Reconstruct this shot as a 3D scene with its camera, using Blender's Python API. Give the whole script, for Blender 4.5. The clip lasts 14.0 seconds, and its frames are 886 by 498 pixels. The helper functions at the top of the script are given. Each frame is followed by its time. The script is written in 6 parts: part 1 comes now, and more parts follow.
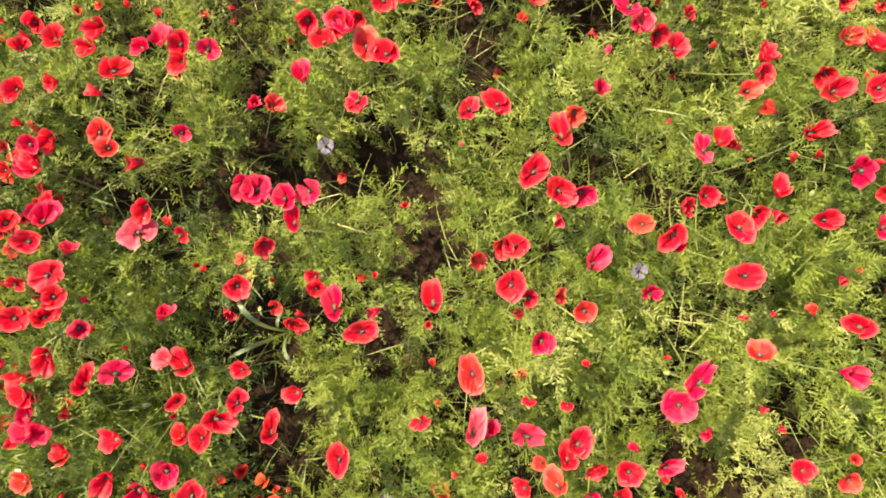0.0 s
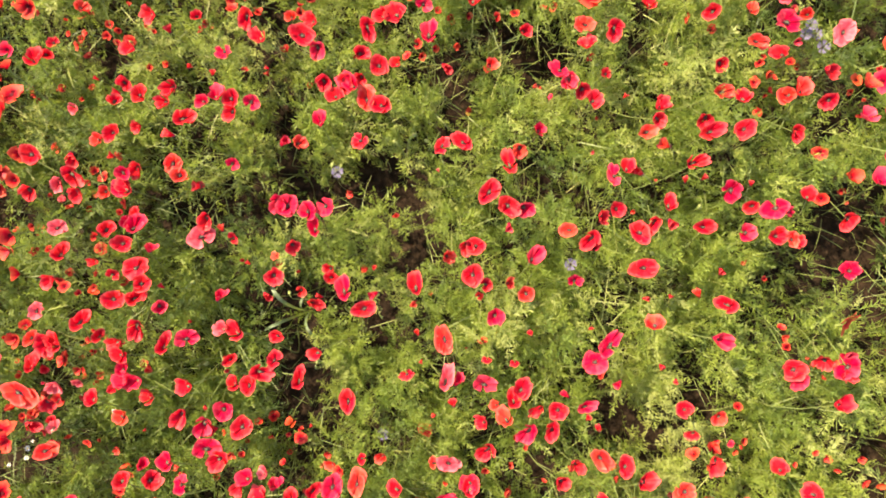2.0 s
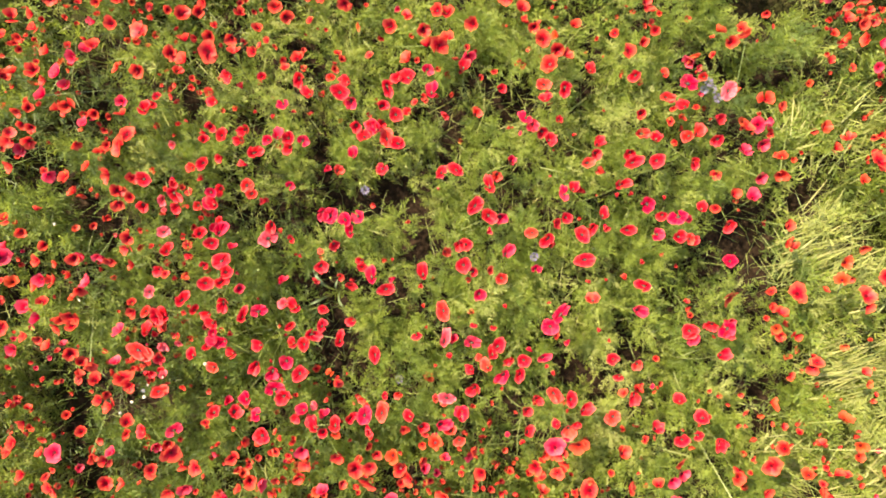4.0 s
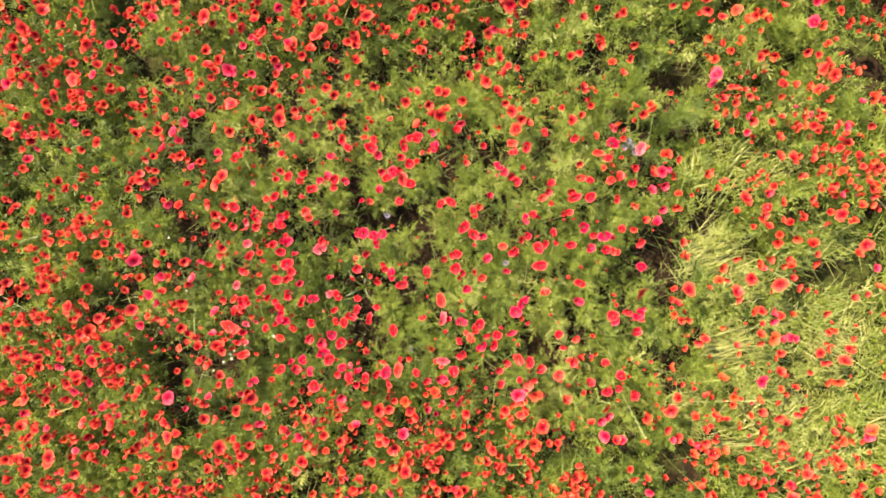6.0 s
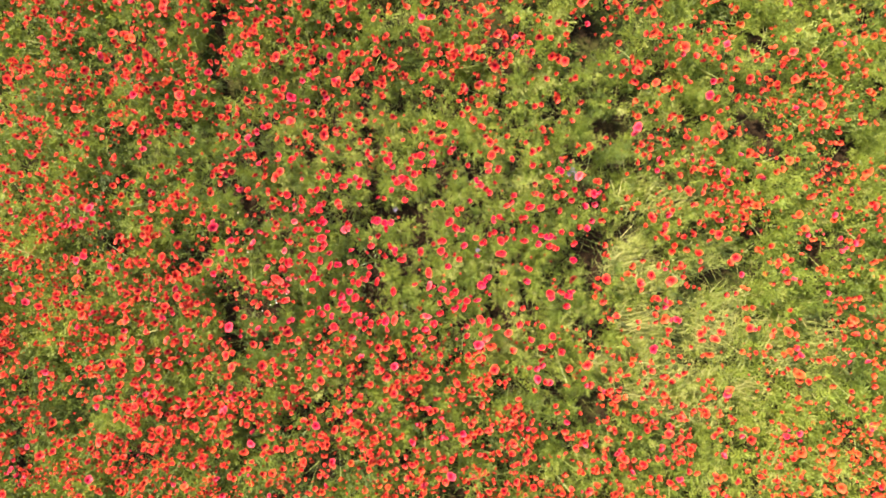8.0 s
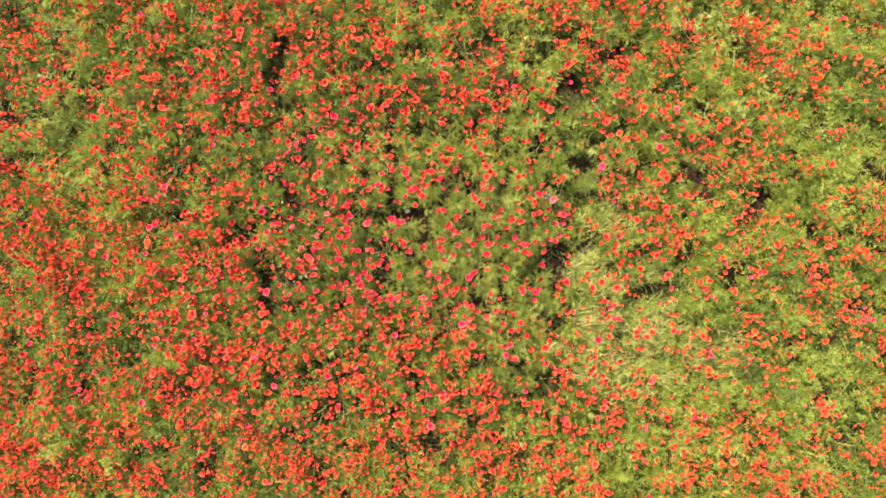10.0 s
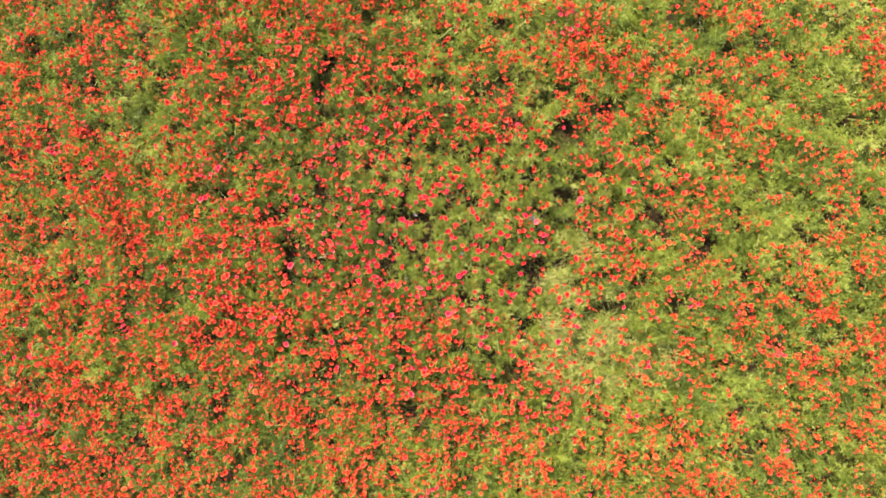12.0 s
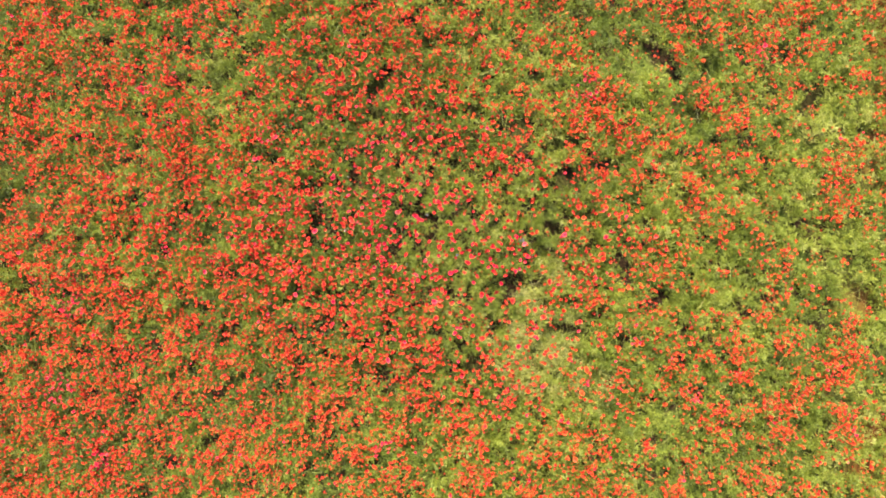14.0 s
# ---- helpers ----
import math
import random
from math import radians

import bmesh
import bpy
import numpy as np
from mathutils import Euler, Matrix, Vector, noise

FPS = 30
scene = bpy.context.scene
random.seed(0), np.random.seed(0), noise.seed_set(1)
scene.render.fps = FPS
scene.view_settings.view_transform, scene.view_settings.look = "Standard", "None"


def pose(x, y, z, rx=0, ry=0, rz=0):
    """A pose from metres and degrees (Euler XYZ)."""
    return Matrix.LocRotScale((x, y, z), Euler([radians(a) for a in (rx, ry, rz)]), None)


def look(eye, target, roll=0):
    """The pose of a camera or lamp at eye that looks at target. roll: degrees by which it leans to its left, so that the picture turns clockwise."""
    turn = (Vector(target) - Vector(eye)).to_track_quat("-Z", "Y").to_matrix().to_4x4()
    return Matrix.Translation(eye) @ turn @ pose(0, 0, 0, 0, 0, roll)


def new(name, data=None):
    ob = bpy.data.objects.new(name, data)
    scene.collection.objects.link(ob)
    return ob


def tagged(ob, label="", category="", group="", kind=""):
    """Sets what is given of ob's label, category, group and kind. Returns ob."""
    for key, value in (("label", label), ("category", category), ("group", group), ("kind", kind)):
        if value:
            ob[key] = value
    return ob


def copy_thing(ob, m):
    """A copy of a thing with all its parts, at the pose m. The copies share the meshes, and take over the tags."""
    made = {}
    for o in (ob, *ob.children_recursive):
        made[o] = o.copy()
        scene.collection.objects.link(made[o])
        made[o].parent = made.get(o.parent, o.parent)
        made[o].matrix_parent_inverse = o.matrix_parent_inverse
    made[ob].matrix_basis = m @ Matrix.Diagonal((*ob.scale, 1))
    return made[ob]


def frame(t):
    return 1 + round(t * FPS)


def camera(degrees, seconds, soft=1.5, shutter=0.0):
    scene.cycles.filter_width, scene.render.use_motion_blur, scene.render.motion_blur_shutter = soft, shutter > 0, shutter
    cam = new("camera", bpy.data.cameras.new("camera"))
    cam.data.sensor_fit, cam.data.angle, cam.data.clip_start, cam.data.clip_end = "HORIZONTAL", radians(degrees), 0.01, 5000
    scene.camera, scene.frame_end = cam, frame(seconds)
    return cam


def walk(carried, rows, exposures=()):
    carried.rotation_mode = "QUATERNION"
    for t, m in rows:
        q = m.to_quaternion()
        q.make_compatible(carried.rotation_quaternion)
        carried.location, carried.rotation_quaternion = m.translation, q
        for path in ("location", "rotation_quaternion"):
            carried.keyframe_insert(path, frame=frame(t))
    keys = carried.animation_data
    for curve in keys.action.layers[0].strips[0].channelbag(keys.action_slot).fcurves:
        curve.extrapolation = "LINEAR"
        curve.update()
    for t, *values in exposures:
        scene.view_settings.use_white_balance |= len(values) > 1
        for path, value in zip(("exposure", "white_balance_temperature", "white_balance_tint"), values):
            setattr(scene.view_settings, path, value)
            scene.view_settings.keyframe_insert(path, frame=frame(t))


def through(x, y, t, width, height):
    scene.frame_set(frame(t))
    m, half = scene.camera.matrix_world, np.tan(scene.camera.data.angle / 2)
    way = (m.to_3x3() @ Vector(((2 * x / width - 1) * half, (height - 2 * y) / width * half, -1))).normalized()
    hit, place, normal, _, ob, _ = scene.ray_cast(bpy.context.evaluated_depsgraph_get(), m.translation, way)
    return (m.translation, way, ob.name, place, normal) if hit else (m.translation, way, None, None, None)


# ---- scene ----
cam = camera(70, 14.0, soft=1.85)
PATH = [
    (0, pose(0.0003, 0.0004, 2.0491, 1.639, 0.372, 0.009)),
    (0.5, pose(0.0199, 0.0065, 2.1545, 1.737, 0.783, 0.277)),
    (1, pose(0.0476, 0.0006, 2.2695, 1.118, 0.891, 0.277)),
    (1.5, pose(0.0727, 0.0051, 2.4237, 0.844, 1.042, 0.023)),
    (2, pose(0.0957, 0.0169, 2.5965, 0.687, 1.171, -0.054)),
    (2.2, pose(0.1022, 0.0211, 2.6685, 0.546, 1.321, -0.080)),
    (4.3, pose(0.0785, 0.1192, 3.5362, -1.530, 0.066, -0.279)),
    (4.5, pose(0.0825, 0.1307, 3.6232, -1.319, -0.127, -0.326)),
    (5, pose(0.0883, 0.1550, 3.8638, -1.150, -0.055, -0.438)),
    (5.5, pose(0.0950, 0.1701, 4.2221, -1.110, 0.409, -0.348)),
    (6, pose(0.1178, 0.1725, 4.6450, -1.272, 0.712, 0.191)),
    (6.5, pose(0.1586, 0.1640, 5.0784, -1.547, 0.523, 0.945)),
    (7, pose(0.2036, 0.1473, 5.4932, -1.866, 0.736, 1.836)),
    (7.5, pose(0.2436, 0.1325, 5.8962, -1.563, 0.826, 3.284)),
    (8, pose(0.2694, 0.1168, 6.2794, -1.322, 1.160, 4.716)),
    (8.2, pose(0.2777, 0.1103, 6.4321, -1.255, 1.233, 5.253)),
    (10.3, pose(0.1533, 0.0337, 8.0581, -0.630, -0.102, 11.216)),
    (10.5, pose(0.1447, 0.0283, 8.2073, -0.536, -0.130, 11.917)),
    (11, pose(0.1249, 0.0148, 8.5799, -0.402, -0.359, 13.737)),
    (11.5, pose(0.1072, 0.0008, 8.9521, -0.321, -0.626, 15.694)),
    (12, pose(0.0905, -0.0149, 9.3341, -0.348, -0.708, 17.908)),
    (12.5, pose(0.0747, -0.0320, 9.7373, -0.334, -0.705, 20.624)),
    (13, pose(0.0601, -0.0502, 10.1579, -0.337, -0.809, 23.972)),
    (13.5, pose(0.0460, -0.0692, 10.5841, -0.366, -0.920, 27.595)),
    (14, pose(0.0320, -0.0883, 11.0083, -0.354, -1.019, 31.552)),
]
walk(cam, PATH, [(0.0, 2.52, 8250, 20), (6.0, 2.55, 8250, 20), (11.0, 2.52, 8300, 20), (14.0, 2.48, 8500, 20)])

# ---- world, sun ----
SUN_ELEVATION, SUN_AZIMUTH = radians(49), radians(140)  # azimuth counted from +x towards +y
world = bpy.data.worlds.new("sky")
scene.world = world
world.use_nodes = True
sky = world.node_tree.nodes.new("ShaderNodeTexSky")
sky.sky_type, sky.sun_disc = "NISHITA", False
sky.sun_elevation, sky.sun_rotation = SUN_ELEVATION, radians(90) - SUN_AZIMUTH
back = world.node_tree.nodes["Background"]
back.inputs["Strength"].default_value = 0.15
world.node_tree.links.new(sky.outputs[0], back.inputs["Color"])
sun = new("sun", bpy.data.lights.new("sun", "SUN"))
sun.data.energy, sun.data.angle, sun.data.color = 4.2, radians(0.53), (1.0, 0.94, 0.84)
reach = Vector((math.cos(SUN_AZIMUTH) * math.cos(SUN_ELEVATION), math.sin(SUN_AZIMUTH) * math.cos(SUN_ELEVATION), math.sin(SUN_ELEVATION)))
sun.matrix_world = look(reach * 40, (0, 0, 0))


# ---- materials ----
def blank(name):
    mat = bpy.data.materials.new(name)
    mat.use_nodes = True
    tree = mat.node_tree
    tree.nodes.clear()
    return mat, tree, tree.nodes.new("ShaderNodeOutputMaterial")


def ramp(tree, source, stops):
    node = tree.nodes.new("ShaderNodeValToRGB")
    el = node.color_ramp.elements
    while len(el) < len(stops):
        el.new(0.5)
    for e, (at, colour) in zip(el, stops):
        e.position, e.color = at, (*colour, 1)
    tree.links.new(source, node.inputs[0])
    return node.outputs[0]


def blend(tree, factor, a, b, mode="MIX"):
    node = tree.nodes.new("ShaderNodeMix")
    node.data_type, node.blend_type = "RGBA", mode
    for socket, value in ((node.inputs[0], factor), (node.inputs[6], a), (node.inputs[7], b)):
        if isinstance(value, bpy.types.NodeSocket):
            tree.links.new(value, socket)
        else:
            socket.default_value = (*value, 1) if isinstance(value, tuple) else value
    return node.outputs[2]


def noise_of(tree, scale, detail=4.0, coords="Object"):
    at = tree.nodes.new("ShaderNodeTexCoord")
    node = tree.nodes.new("ShaderNodeTexNoise")
    node.inputs["Scale"].default_value, node.inputs["Detail"].default_value = scale, detail
    tree.links.new(at.outputs[coords], node.inputs["Vector"])
    return node.outputs[0]


def attribute(tree, name):
    node = tree.nodes.new("ShaderNodeAttribute")
    node.attribute_name = name
    return node.outputs["Fac"]


def thin(tree, out, colour, through, roughness, share, gloss=0.25, bump=None):
    """A leaf or petal: a diffuse, slightly glossy face that lets some light through."""
    body = tree.nodes.new("ShaderNodeBsdfPrincipled")
    body.inputs["Roughness"].default_value = roughness
    body.inputs["Specular IOR Level"].default_value = gloss
    tree.links.new(colour, body.inputs["Base Color"])
    lit = tree.nodes.new("ShaderNodeBsdfTranslucent")
    tree.links.new(through, lit.inputs["Color"])
    mix = tree.nodes.new("ShaderNodeMixShader")
    mix.inputs[0].default_value = share
    tree.links.new(body.outputs[0], mix.inputs[1])
    tree.links.new(lit.outputs[0], mix.inputs[2])
    tree.links.new(mix.outputs[0], out.inputs[0])
    if bump is not None:
        node = tree.nodes.new("ShaderNodeBump")
        node.inputs["Strength"].default_value, node.inputs["Distance"].default_value = 0.5, 0.002
        tree.links.new(bump, node.inputs["Height"])
        tree.links.new(node.outputs[0], body.inputs["Normal"])


def leaf_material(name, stops, share=0.5, roughness=0.5):
    mat, tree, out = blank(name)
    tint = attribute(tree, "tint")
    colour = ramp(tree, tint, stops)
    mottled = blend(tree, 0.35, colour, ramp(tree, noise_of(tree, 60), [(0.3, (0.35, 0.4, 0.3)), (0.7, (1.0, 1.0, 0.95))]), "MULTIPLY")
    thin(tree, out, mottled, blend(tree, 0.5, mottled, (0.32, 0.41, 0.055), "MIX"), roughness, share, 0.28, noise_of(tree, 300, 2))
    return mat


def petal_material(name, inner, outer, low, high, from_object, rim_from=0.74, gloss=0.14, rim=0.65, claw=(0.10, 0.46), heart=(0.13, 0.003, 0.010)):
    """Petals: dark at the claw, silky towards the rim. The shade differs from flower to flower."""
    mat, tree, out = blank(name)
    if from_object:
        info = tree.nodes.new("ShaderNodeObjectInfo")
        vary = info.outputs["Random"]
    else:
        vary = attribute(tree, "tint")
    face = ramp(tree, vary, [(0.0, low), (0.55, inner), (1.0, high)])
    along = attribute(tree, "along")
    rim = blend(tree, ramp(tree, along, [(rim_from, (0, 0, 0)), (1.0, (rim, rim, rim))]), face, outer)
    veins = blend(tree, 0.3, rim, ramp(tree, noise_of(tree, 130, 3), [(0.35, (0.62, 0.5, 0.5)), (0.65, (1, 1, 1))]), "MULTIPLY")
    whole = blend(tree, ramp(tree, along, [(claw[0], (1, 1, 1)), (claw[1], (0, 0, 0))]), veins, heart)
    thin(tree, out, whole, whole, 0.42, 0.40, gloss, noise_of(tree, 220, 3))
    return mat


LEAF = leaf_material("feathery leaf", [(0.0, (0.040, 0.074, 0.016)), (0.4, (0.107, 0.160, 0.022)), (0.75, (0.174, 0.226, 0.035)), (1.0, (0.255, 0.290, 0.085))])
GRASS = leaf_material("grass blade", [(0.0, (0.06, 0.095, 0.022)), (0.5, (0.15, 0.18, 0.042)), (1.0, (0.30, 0.285, 0.11))], 0.3)
STEM = leaf_material("hairy green stem", [(0.0, (0.07, 0.10, 0.025)), (1.0, (0.15, 0.18, 0.05))], 0.1)
BROAD = leaf_material("broad pale leaf", [(0.0, (0.07, 0.11, 0.05)), (1.0, (0.12, 0.165, 0.08))], 0.3)
PETALS = {
    "red": petal_material("poppy red petal", (0.49, 0.008, 0.018), (0.61, 0.110, 0.095), (0.40, 0.004, 0.016), (0.54, 0.016, 0.018), True, 0.76, 0.07, 0.6),
    "salmon": petal_material("poppy salmon petal", (0.52, 0.026, 0.018), (0.64, 0.15, 0.11), (0.49, 0.012, 0.012), (0.57, 0.055, 0.030), True, 0.76, 0.08, 0.6),
    "pink": petal_material("poppy pale pink petal", (0.54, 0.050, 0.065), (0.62, 0.19, 0.18), (0.50, 0.024, 0.040), (0.57, 0.09, 0.10), True),
    "magenta": petal_material("poppy magenta petal", (0.46, 0.004, 0.029), (0.60, 0.10, 0.12), (0.40, 0.003, 0.026), (0.54, 0.030, 0.052), True, 0.78, 0.07, 0.5),
}
PETALS_FAR = petal_material("poppy petal of the field", (0.45, 0.010, 0.011), (0.57, 0.110, 0.048), (0.38, 0.003, 0.014), (0.48, 0.056, 0.013), False, 0.62, 0.10, 0.7, (0.24, 0.72), (0.075, 0.001, 0.003))

CRIMSON_FAR = petal_material("crimson poppy petal of the field", (0.50, 0.004, 0.034), (0.60, 0.09, 0.11), (0.42, 0.002, 0.026), (0.54, 0.02, 0.055), False, 0.62, 0.12, 0.7, (0.22, 0.60), (0.08, 0.001, 0.006))


def plain(name, colour, other, scale, roughness=0.8, relief=0.003):
    mat, tree, out = blank(name)
    body = tree.nodes.new("ShaderNodeBsdfPrincipled")
    body.inputs["Roughness"].default_value = roughness
    tree.links.new(ramp(tree, noise_of(tree, scale), [(0.35, colour), (0.65, other)]), body.inputs["Base Color"])
    node = tree.nodes.new("ShaderNodeBump")
    node.inputs["Distance"].default_value = relief
    tree.links.new(noise_of(tree, scale * 3), node.inputs["Height"])
    tree.links.new(node.outputs[0], body.inputs["Normal"])
    tree.links.new(body.outputs[0], out.inputs[0])
    return mat


CAPSULE = plain("green seed capsule", (0.030, 0.030, 0.012), (0.065, 0.060, 0.026), 200)
STAMEN = plain("dark purple stamens", (0.045, 0.006, 0.012), (0.10, 0.012, 0.022), 300)
BLUE = plain("cornflower blue", (0.042, 0.036, 0.060), (0.080, 0.070, 0.105), 120)
WHITE = plain("white ray petals", (0.30, 0.29, 0.23), (0.42, 0.41, 0.34), 90)
YELLOW = plain("yellow disc", (0.70, 0.45, 0.04), (0.78, 0.55, 0.08), 200)


def ground_material():
    mat, tree, out = blank("soil with low weeds")
    body = tree.nodes.new("ShaderNodeBsdfPrincipled")
    body.inputs["Roughness"].default_value = 0.95
    body.inputs["Specular IOR Level"].default_value = 0.05
    # brown soil, darkened below its own tone to carry the shade of deep gaps
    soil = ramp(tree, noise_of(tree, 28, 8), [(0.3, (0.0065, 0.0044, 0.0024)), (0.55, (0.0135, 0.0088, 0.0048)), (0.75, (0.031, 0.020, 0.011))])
    weeds = ramp(tree, noise_of(tree, 40, 6), [(0.3, (0.018, 0.032, 0.007)), (0.7, (0.07, 0.10, 0.02))])
    at = tree.nodes.new("ShaderNodeTexCoord")
    length = tree.nodes.new("ShaderNodeVectorMath")
    length.operation = "LENGTH"
    tree.links.new(at.outputs["Object"], length.inputs[0])
    grown = tree.nodes.new("ShaderNodeMapRange")
    grown.inputs["From Min"].default_value, grown.inputs["From Max"].default_value = 2.0, 3.5
    tree.links.new(length.outputs["Value"], grown.inputs["Value"])
    weeds = blend(tree, grown.outputs[0], soil, weeds)
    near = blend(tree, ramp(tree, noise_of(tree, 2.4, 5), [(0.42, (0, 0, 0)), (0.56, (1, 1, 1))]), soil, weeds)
    # far off, the sown field closes over the soil; its self-shadowing is painted in
    far = ramp(tree, noise_of(tree, 0.6, 10), [(0.3, (0.020, 0.032, 0.007)), (0.48, (0.040, 0.052, 0.011)), (0.58, (0.085, 0.026, 0.010)), (0.75, (0.055, 0.066, 0.016))])
    span = tree.nodes.new("ShaderNodeMapRange")
    span.inputs["From Min"].default_value, span.inputs["From Max"].default_value = 6.5, 9.0
    tree.links.new(length.outputs["Value"], span.inputs["Value"])
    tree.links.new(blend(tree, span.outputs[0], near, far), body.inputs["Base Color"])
    node = tree.nodes.new("ShaderNodeBump")
    node.inputs["Strength"].default_value, node.inputs["Distance"].default_value = 1.0, 0.02
    tree.links.new(noise_of(tree, 30, 8), node.inputs["Height"])
    tree.links.new(node.outputs[0], body.inputs["Normal"])
    tree.links.new(body.outputs[0], out.inputs[0])
    return mat


SOIL = ground_material()


# ---- the lie of the field ----
def lattice(x, y, size, seed):
    """Smooth value noise from 0 to 1 with features of that size in metres."""
    u, v = np.asarray(x) / size, np.asarray(y) / size
    i, j = np.floor(u).astype(np.int64), np.floor(v).astype(np.int64)
    f, g = u - i, v - j
    f, g = f * f * (3 - 2 * f), g * g * (3 - 2 * g)

    def corner(a, b):
        h = (a * 374761393 + b * 668265263 + seed * 974634541) & 0x7FFFFFFF
        h = ((h ^ (h >> 13)) * 1274126177) & 0x7FFFFFFF
        return ((h ^ (h >> 16)) & 0xFFFF) / 65535.0

    return (corner(i, j) * (1 - f) + corner(i + 1, j) * f) * (1 - g) + (corner(i, j + 1) * (1 - f) + corner(i + 1, j + 1) * f) * g


GAPS_A = (
    (-0.60, 0.61, -0.55, 0.57, 0.02),
    (-0.55, 0.37, -0.43, 0.37, 0.03),
    (-0.63, 0.27, -0.57, 0.15, 0.02),
    (-0.21, 0.34, -0.11, 0.22, 0.03),
    (-0.11, 0.07, -0.08, -0.07, 0.02),
    (-0.61, -0.14, -0.49, -0.20, 0.03),
    (-0.33, -0.31, -0.16, -0.30, 0.01),
    (-0.15, -0.46, -0.16, -0.58, 0.01),
    (-0.49, 0.29, -0.41, 0.26, 0.02),
    (-0.60, -0.55, -0.58, -0.60, 0.02),
    (0.65, -0.55, 0.74, -0.57, 0.01),
    (0.26, -0.35, 0.32, -0.37, 0.01),
    (1.07, -0.15, 1.19, -0.15, 0.00),
    (-0.69, 0.24, -0.63, 0.18, 0.01),
    (-1.67, 0.26, -1.64, 0.16, 0.04),
    (-1.83, 0.39, -1.78, 0.38, 0.03),
    (0.66, -0.55, 0.77, -0.61, 0.03),
    (-1.38, -0.73, -1.34, -0.76, 0.03),
)
GAPS_B = (
    (-1.87, -1.06, -1.81, -1.09, 0.04),
    (-1.94, 1.28, -1.82, 1.28, 0.05),
    (1.13, -0.20, 1.57, 0.05, 0.03),
    (1.68, 0.24, 1.85, 0.34, 0.03),
    (1.42, 0.82, 1.70, 0.92, 0.03),
    (1.77, -0.60, 1.89, -0.61, 0.03),
    (1.16, -0.87, 1.18, -0.96, 0.03),
    (-0.57, 0.54, -0.55, 0.47, 0.03),
    (-0.71, 1.07, -0.62, 0.96, 0.03),
    (-1.90, -0.62, -1.88, -0.64, 0.03),
    (-3.27, 1.49, -3.16, 1.44, 0.08),
    (-2.20, 1.89, -2.21, 1.59, 0.04),
    (-2.02, 1.30, -1.92, 1.31, 0.07),
    (0.48, 2.05, 0.58, 1.99, 0.07),
    (1.31, 2.20, 1.32, 2.03, 0.08),
    (1.52, 1.25, 1.62, 1.23, 0.06),
    (-1.77, 0.25, -1.72, 0.17, 0.04),
    (-1.88, -0.74, -1.81, -1.15, 0.03),
)
GAPS_C = (
    (-1.52, -1.89, -1.49, -1.99, 0.04),
    (1.64, -0.66, 1.74, -0.63, 0.04),
    (1.76, -1.33, 1.81, -1.33, 0.03),
    (1.35, -0.02, 1.88, 0.40, 0.05),
    (1.46, 0.89, 1.75, 0.73, 0.07),
    (1.36, 1.90, 1.35, 2.18, 0.07),
    (1.35, 2.18, 2.01, 2.77, 0.06),
    (0.94, 2.48, 1.24, 2.73, 0.05),
    (0.43, 2.02, 0.59, 2.04, 0.09),
    (1.18, 4.66, 1.73, 4.78, 0.10),
    (-2.12, 1.43, -2.16, 2.13, 0.05),
    (-2.05, -3.35, -2.07, -2.95, 0.05),
    (-1.88, -4.51, -1.53, -3.63, 0.05),
    (1.40, -2.24, 1.63, -2.55, 0.05),
    (1.49, -1.62, 1.96, -1.28, 0.06),
    (2.49, -0.22, 2.99, -0.03, 0.07),
    (1.70, 0.18, 1.95, 0.40, 0.07),
    (5.49, 2.76, 5.58, 2.80, 0.07),
    (4.94, 5.24, 5.03, 5.27, 0.06),
)
GAPS_D = (
    (-3.02, -5.26, -2.89, -5.29, 0.06),
    (-3.41, 1.53, -3.24, 1.52, 0.08),
    (-2.03, 2.83, -1.81, 2.75, 0.08),
    (-1.83, -5.49, -1.70, -5.52, 0.07),
    (-6.86, -0.84, -6.72, -0.81, 0.06),
)
LODGED = (
    (2.02, -0.10, 0.29),
    (2.20, -0.61, 0.39),
    (2.72, -0.63, 0.48),
    (1.92, 0.61, 0.22),
    (2.64, -0.11, 0.34),
    (3.53, -0.68, 0.43),
    (1.89, -1.06, 0.27),
    (2.47, -1.08, 0.34),
)
PALE = (
    (6.81, 2.90, 0.66),
    (4.10, 5.11, 0.75),
    (5.81, 3.61, 0.66),
    (7.73, 0.69, 0.66),
    (1.70, 4.29, 0.56),
    (-0.48, 3.70, 0.84),
    (3.06, -0.61, 0.84),
    (2.93, 2.84, 0.56),
    (0.91, -0.38, 0.22),
    (0.09, 0.23, 0.21),
    (-0.12, -0.22, 0.19),
)
CRIMSON = (
    (0.84, 3.53, 0.24),
    (1.25, 4.12, 0.19),
    (-5.39, -0.34, 0.15),
    (-1.93, -0.43, 0.13),
    (-3.24, 0.02, 0.15),
    (-4.53, -4.04, 0.24),
    (-3.97, -5.32, 0.28),
    (-2.79, -6.02, 0.19),
    (1.15, -3.41, 0.19),
    (3.83, 0.30, 0.13),
    (4.32, 1.04, 0.13),
    (4.17, -0.98, 0.09),
    (3.08, 5.58, 0.19),
    (-3.72, -2.46, 0.11),
    (5.21, 0.04, 0.17),
    (-1.89, -0.42, 0.12),
    (3.61, 0.38, 0.17),
    (-1.21, 1.39, 0.09),
    (0.48, 0.60, 0.09),
    (-2.62, 0.74, 0.12),
    (1.12, -0.99, 0.09),
    (3.37, -1.43, 0.07),
)
